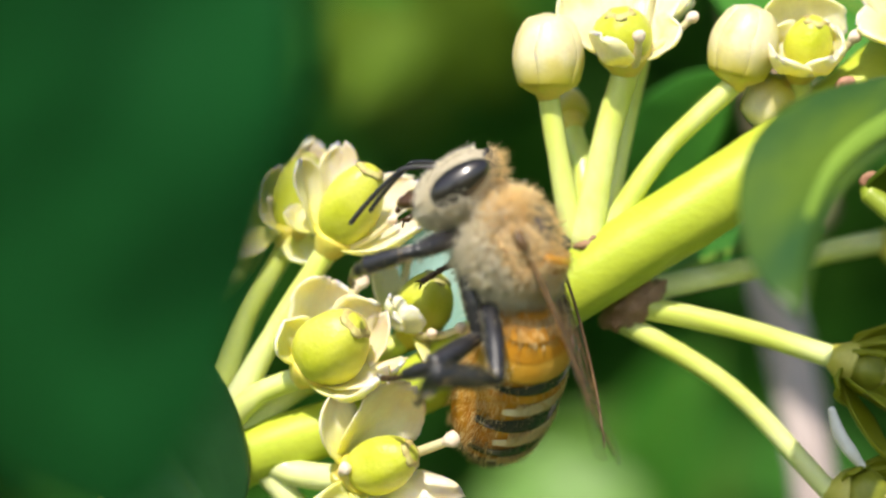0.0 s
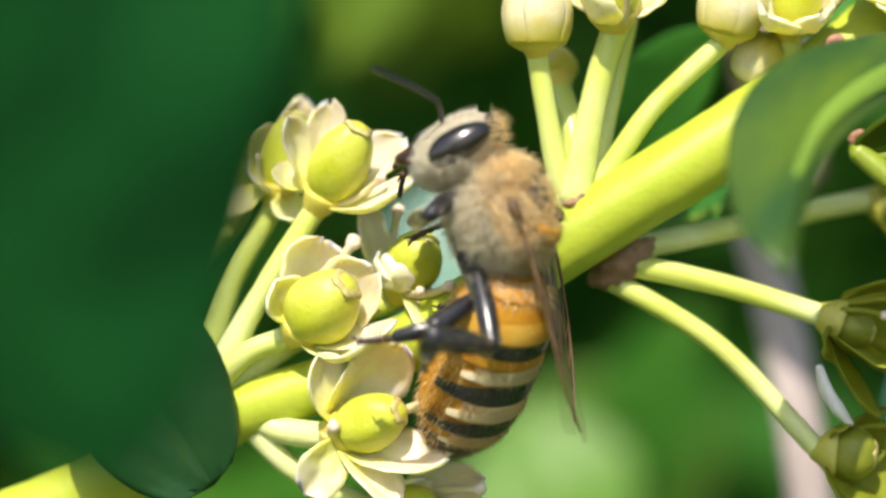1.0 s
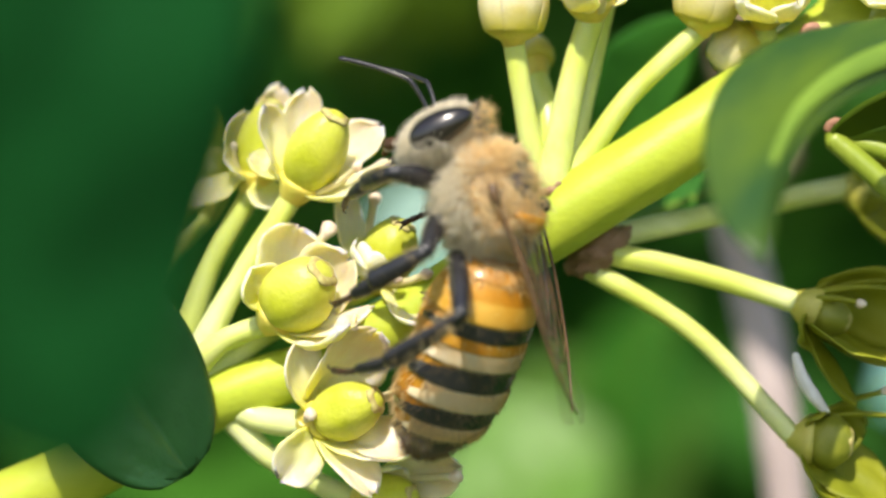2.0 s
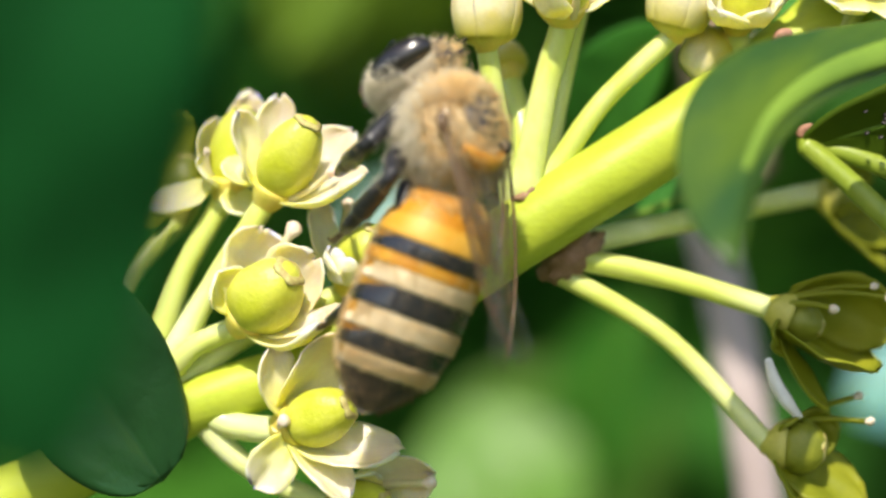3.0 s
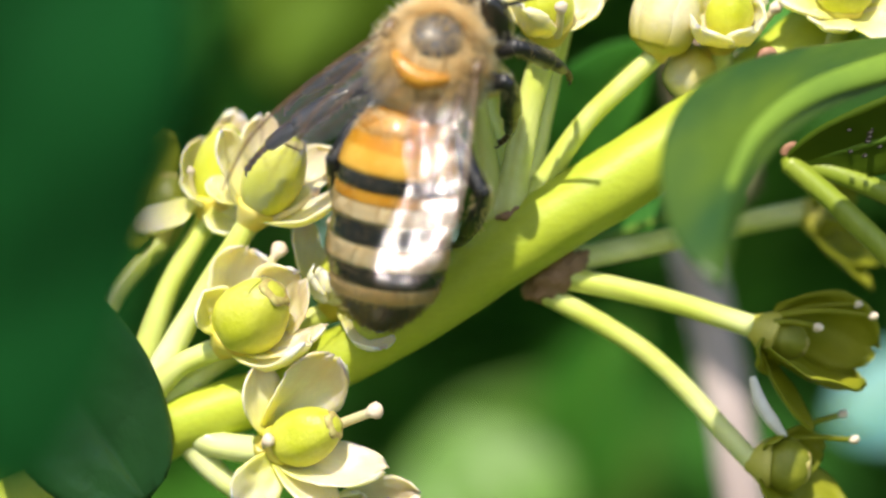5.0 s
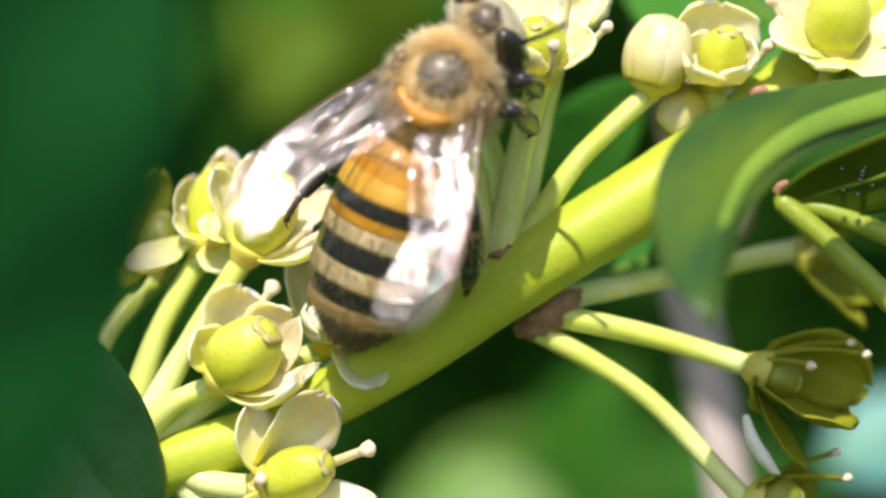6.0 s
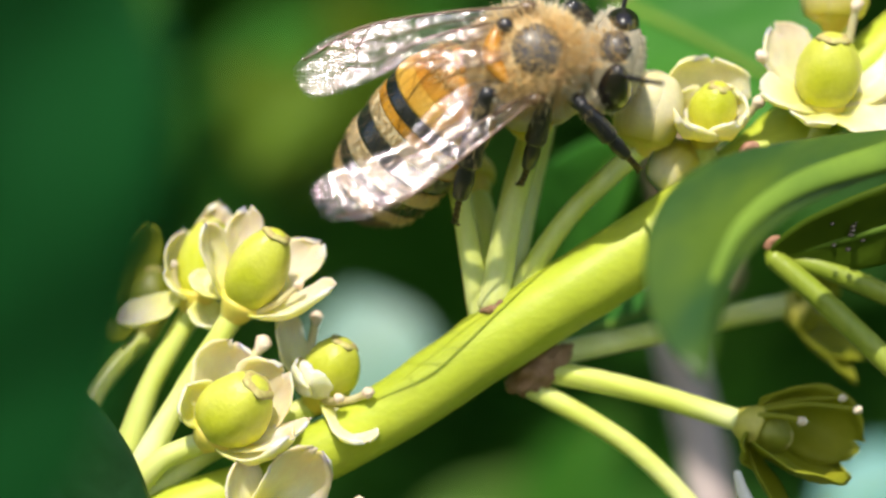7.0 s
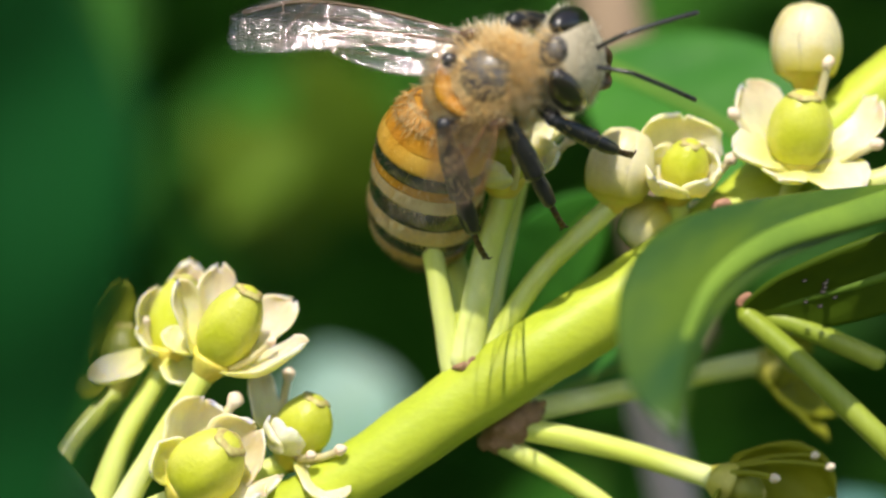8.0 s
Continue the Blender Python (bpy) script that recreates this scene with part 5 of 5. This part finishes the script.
# the feet that stand somewhere of their own: leg, then (time, place)
FEET = {
    "fore_left": ((0.0, (-5.96, -3.00, 0.39)), (0.5, (-4.64, -3.00, 1.73)), (1.0, (-3.66, -3.00, 0.71)), (1.5, (-5.29, -3.00, 0.17)), (2.2, (-4.90, -3.00, 1.35)), (2.8, (-4.36, -3.00, 2.22)), (3.0, (-4.48, -3.00, 2.10)),
                  (3.5, (-7.06, -2.00, 4.78)), (4.0, (-7.07, -2.00, 4.66)), (4.5, (-7.14, -2.00, 5.06)), (6.5, (-4.04, -1.00, 6.63))),
    "middle_left": ((0.0, (-5.18, -4.00, -3.66)), (0.5, (-5.27, -4.00, -3.47)), (1.0, (-5.24, -4.00, -3.49)), (1.5, (-5.46, -4.00, -3.70)), (2.2, (-5.04, -4.00, -2.02)), (2.8, (-4.51, -4.00, -0.62)), (3.0, (-4.43, -4.00, -0.29)),
                    (3.5, (-5.69, -3.00, -0.60)), (4.0, (-5.69, -3.00, -0.18)), (4.5, (-8.86, -2.00, 2.14)), (5.2, (-8.62, -2.00, 2.44)), (6.0, (-7.04, -2.00, 1.76)), (6.5, (-6.71, -2.00, 4.98))),
    "hind_left": ((0.0, (-2.85, -6.00, -3.27)), (0.5, (-2.83, -6.00, -2.95)), (1.0, (-2.75, -6.00, -3.17)), (1.5, (-3.59, -6.00, -4.71)), (2.2, (-5.63, -4.00, -4.79)), (2.8, (-6.05, -3.00, -4.63)), (3.0, (-4.97, -3.00, -3.49)),
                  (3.2, (-4.82, -3.00, -0.89)), (3.5, (-5.64, -3.50, -0.81)), (4.0, (-5.70, -3.50, -0.25)), (4.5, (-2.40, -1.50, -0.30)), (6.0, (-3.49, 0.00, -0.68))),
    "fore_right": ((3.5, (4.03, -2.00, 2.97)), (4.0, (4.33, -2.00, 3.25)), (4.5, (5.41, -2.00, 6.15)), (5.2, (4.50, -2.00, 6.68)), (5.8, (3.86, -2.00, 7.38)), (6.0, (3.96, -2.00, 7.17)), (6.5, (5.00, -2.00, 7.94)), (7.0, (7.67, -2.50, 6.43)),
                   (7.5, (6.87, -2.00, 7.76)), (8.0, (8.36, -3.00, 8.84))),
    "middle_right": ((3.5, (3.26, -1.00, 2.55)), (4.5, (2.15, -1.50, 3.27)), (5.2, (2.90, -1.50, 4.49)), (6.0, (3.92, -1.50, 5.83)), (6.5, (3.50, -1.50, 5.78)), (7.0, (3.49, -1.50, 5.88)), (7.5, (5.48, -1.50, 5.44)), (8.0, (5.80, -3.00, 6.40))),
    "hind_right": ((4.5, (0.33, -0.50, 0.02)), (6.0, (1.24, -1.20, -0.27)), (6.5, (0.97, -1.30, -1.16)), (7.0, (0.94, -2.00, 4.54)), (7.5, (2.29, -3.00, 4.70)), (8.0, (2.90, -2.20, 5.30))),
}
# legs whose joints are in plain view: time, knee, ankle, toe
JOINTS = {
    "middle_left": ((0.0, (-1.35, -4.80, -1.65), (-2.93, -5.99, -2.62), (-4.86, -4.51, -3.54)),
        (0.5, (-0.95, -4.77, -1.60), (-2.46, -6.16, -2.39), (-4.86, -6.15, -3.40)),
        (1.0, (-0.97, -4.79, -1.68), (-2.54, -5.86, -2.79), (-5.03, -5.85, -3.53)),
        (1.5, (-0.92, -5.93, -1.87), (-2.74, -6.92, -2.61), (-5.16, -6.91, -3.57))),
    "hind_left": ((0.0, (-0.72, -6.92, -3.08), (-2.71, -9.16, -2.82), (-3.59, -6.76, -4.39)),
        (0.5, (-0.61, -6.98, -3.14), (-2.63, -9.18, -2.88), (-3.19, -6.69, -4.46)),
        (1.0, (-0.49, -6.67, -3.41), (-2.47, -8.88, -3.03), (-3.02, -6.45, -4.69)),
        (1.5, (0.54, -7.57, -2.43), (-1.79, -9.12, -3.51), (-3.37, -6.80, -4.57))),
    "fore_left": ((0.0, (-3.55, -6.26, 1.25), (-5.20, -5.72, 0.77), (-6.30, -3.90, 0.19)),
        (0.5, (-3.58, -5.48, 0.48), (-4.57, -4.17, -0.26), (-5.48, -2.26, 0.33)),
        (1.5, (-1.99, -6.72, 0.61), (-3.26, -5.56, 1.14), (-5.17, -5.10, 0.15))),
}
FEELER_LEFT = ((-6.05, -4.00, 2.60), (-5.42, -4.00, 2.54), (-3.16, -6.00, 5.02), (-3.79, -4.00, 6.43), (-4.07, -4.00, 5.67), (-4.67, -1.00, 5.37), (-3.58, 2.00, 6.65), (-3.00, -1.00, 7.40), (-2.66, -4.00, 8.38), (-2.08, -4.00, 9.69), (-0.47, -4.00, 10.87),
               (-0.34, -4.00, 11.47), (0.18, -4.00, 12.16), (0.41, -4.00, 12.39), (3.41, -4.00, 12.57), (7.27, -4.00, 13.18), (10.46, -6.00, 11.74), (10.31, -6.00, 13.75))
FEELER_RIGHT = ((-5.63, -2.00, 3.03), (-3.65, -5.00, 1.11), (-3.60, -2.50, 2.60), (-3.32, -1.00, 3.59), (-2.95, -2.00, 6.41), (-2.80, -2.00, 6.73), (-0.20, -2.00, 6.97), (2.40, -2.40, 6.60), (4.19, -3.00, 6.05), (4.04, -4.00, 7.32), (3.23, -4.00, 8.11),
                (3.45, -8.00, 8.31), (4.03, -8.00, 8.55), (4.07, -8.00, 8.84), (5.45, -9.00, 9.14), (7.68, -9.00, 8.67), (9.09, -5.00, 6.47), (9.92, -5.00, 10.99))


def along(track, t):
    """A place between the timed places of a track, or None outside it."""
    if t < track[0][0] - 0.26 or t > track[-1][0] + 0.26:
        return None
    if t <= track[0][0]:
        return Vector(track[0][1])
    for (t0, a), (t1, b) in zip(track, track[1:]):
        if t <= t1:
            return Vector(a).lerp(Vector(b), (t - t0) / (t1 - t0))
    return Vector(track[-1][1])


def eased(rows):
    """The rows with a halfway pose wherever a turn between two of them is wide."""
    out = [rows[0]]
    for (t0, a), (t1, b) in zip(rows, rows[1:]):
        qa, qb = a.to_quaternion(), b.to_quaternion()
        if qa.dot(qb) < 0:
            qb.negate()
        if qa.rotation_difference(qb).angle > radians(80):
            mid = Matrix.Translation(a.translation.lerp(b.translation, 0.5)) @ qa.slerp(qb, 0.5).to_matrix().to_4x4()
            out.append(((t0 + t1) / 2, mid))
        out.append((t1, b))
    return out


def motions(P):
    """Keys the bee, its head, tail, wings, feelers and legs."""
    rows = {k: [] for k in P}
    legs = {}
    for i, t in enumerate(TIMES):
        m = frame_of(AHEAD[i], BACK[i], V(PLACE[i]))
        inv = m.inverted()
        turn = inv.to_3x3()
        rows["bee"].append((t, m))
        tail = turn @ -Vector(TAIL[i])
        rows["abdomen"].append((t, frame_of(tail, (0, TWIST[i], 1), V((-2.0, 0, -0.15)))))
        face = turn @ Vector(FACE[i])
        head = frame_of(face, (0.25, 0, 1), V((NECK[i][0], 0, NECK[i][1])) + face.normalized() * 0.45 * MM)
        rows["head"].append((t, head))
        for side, s, tips, feel in (("left", 1, WING_LEFT, FEELER_LEFT), ("right", -1, WING_RIGHT, FEELER_RIGHT)):
            hinge = V((0.05, s * 1.68, 0.98))
            d = (inv @ V(tips[i]) - hinge).normalized()
            fw = frame_of(d, turn @ Vector(WING_FACE_LEFT[i] if s > 0 else WING_FACE_RIGHT[i]), hinge)
            rows["forewing_" + side].append((t, fw))
            rows["hindwing_" + side].append((t, fw @ Matrix.Translation(V((-0.25, s * 0.35, -0.12))) @ Matrix.Rotation(radians(s * 6), 4, "Z")))
            root = head @ V((0.95, s * 0.3, 0.0))
            d = (inv @ V(feel[i]) - root).normalized()
            rows["antenna_" + side].append((t, frame_of(d, d.cross(Vector((0, 1, 0))), root) @ Matrix.Rotation(radians(-24), 4, "Y")))
            for key in LEG_SIZE:
                lg, ti, ba, ta, fem, tib = P["%s_%s" % (key, side)]
                h = HIP[key]
                hip = V((h[0], h[1] * s, h[2]))
                track = FEET.get("%s_%s" % (key, side))
                foot = along(track, t) if track else None
                st = STANCE[key]
                foot = inv @ V(foot) if foot is not None else V((st[0], st[1] * s, st[2]))
                # two-bone reach: thigh, then shin and foot together
                tar = {"fore": 2.2, "middle": 2.6, "hind": 3.0}[key]
                a, b = fem * MM, (tib + tar * 0.92) * MM
                to = foot - hip
                dist = min(max(to.length, abs(a - b) * 1.02), (a + b) * 0.995)
                d = to.normalized()
                cosk = (a * a + dist * dist - b * b) / (2 * a * dist)
                up = Vector((0.15 if key != "hind" else -0.2, s * 0.5, 1.0))
                up = (up - d * up.dot(d)).normalized()
                knee = hip + d * a * cosk + up * a * math.sqrt(max(0, 1 - cosk * cosk))
                end = hip + d * dist
                ankle = knee + (end - knee).normalized() * tib * MM
                for row in JOINTS.get("%s_%s" % (key, side), ()):
                    if row[0] == t:
                        knee = hip + (inv @ V(row[1]) - hip).normalized() * fem * MM
                        ankle = knee + (inv @ V(row[2]) - knee).normalized() * tib * MM
                        end = inv @ V(row[3])
                pole = up.cross(d)
                lm = frame_of(knee - hip, (knee - hip).cross(pole), hip)
                sm = lm.inverted() @ frame_of(ankle - knee, (ankle - knee).cross(pole), knee)
                fm = lm.inverted() @ frame_of(end - ankle, (end - ankle).cross(pole), ankle) @ Matrix.Rotation(radians(5), 4, "Y")
                store = legs.setdefault((key, side), ([], [], []))
                store[0].append((t, lm))
                store[1].append((t, sm))
                store[2].append((t, fm))
    # the nodding flower springs back once the bee has left it
    fl = FLOWERS["nodding"]
    home = fl.matrix_basis.copy()
    foot = Matrix.Translation(V(NODE_L))
    walk(fl, [(t, foot @ Matrix.Rotation(radians(a), 4, "Y") @ foot.inverted() @ home) for t, a in
              ((0.0, 1.6), (0.5, 2.6), (1.0, 3.0), (1.6, 2.8), (2.8, 0.2), (3.0, -0.5), (3.5, 0.0), (8.0, 0.0))])
    # the near leaf sways a little
    lf = LEAVES["near"]
    rest = lf.matrix_basis.copy()
    walk(lf, [(t, Matrix.Translation(V((x, 0, 0))) @ rest) for t, x in ((0.0, 0.7), (1.5, 0.6), (2.8, 0.1), (4.5, 0.0), (8.0, -0.2))])
    for k in ("bee", "abdomen", "head", "forewing_left", "forewing_right", "hindwing_left", "hindwing_right", "antenna_left", "antenna_right"):
        walk(P[k], eased(rows[k]))
    for (key, side), (a, b, c) in legs.items():
        lg, ti, ba, ta = P["%s_%s" % (key, side)][:4]
        for ob, track in ((lg, a), (ti, b), (ba, c), (ta, c)):
            walk(ob, eased(track))


FLOWERS = {}
LEAVES = {}
build_background()
build_leaves()
build_stem()
build_flowers()
build_side_stalks()
BEE = build_bee()
motions(BEE)
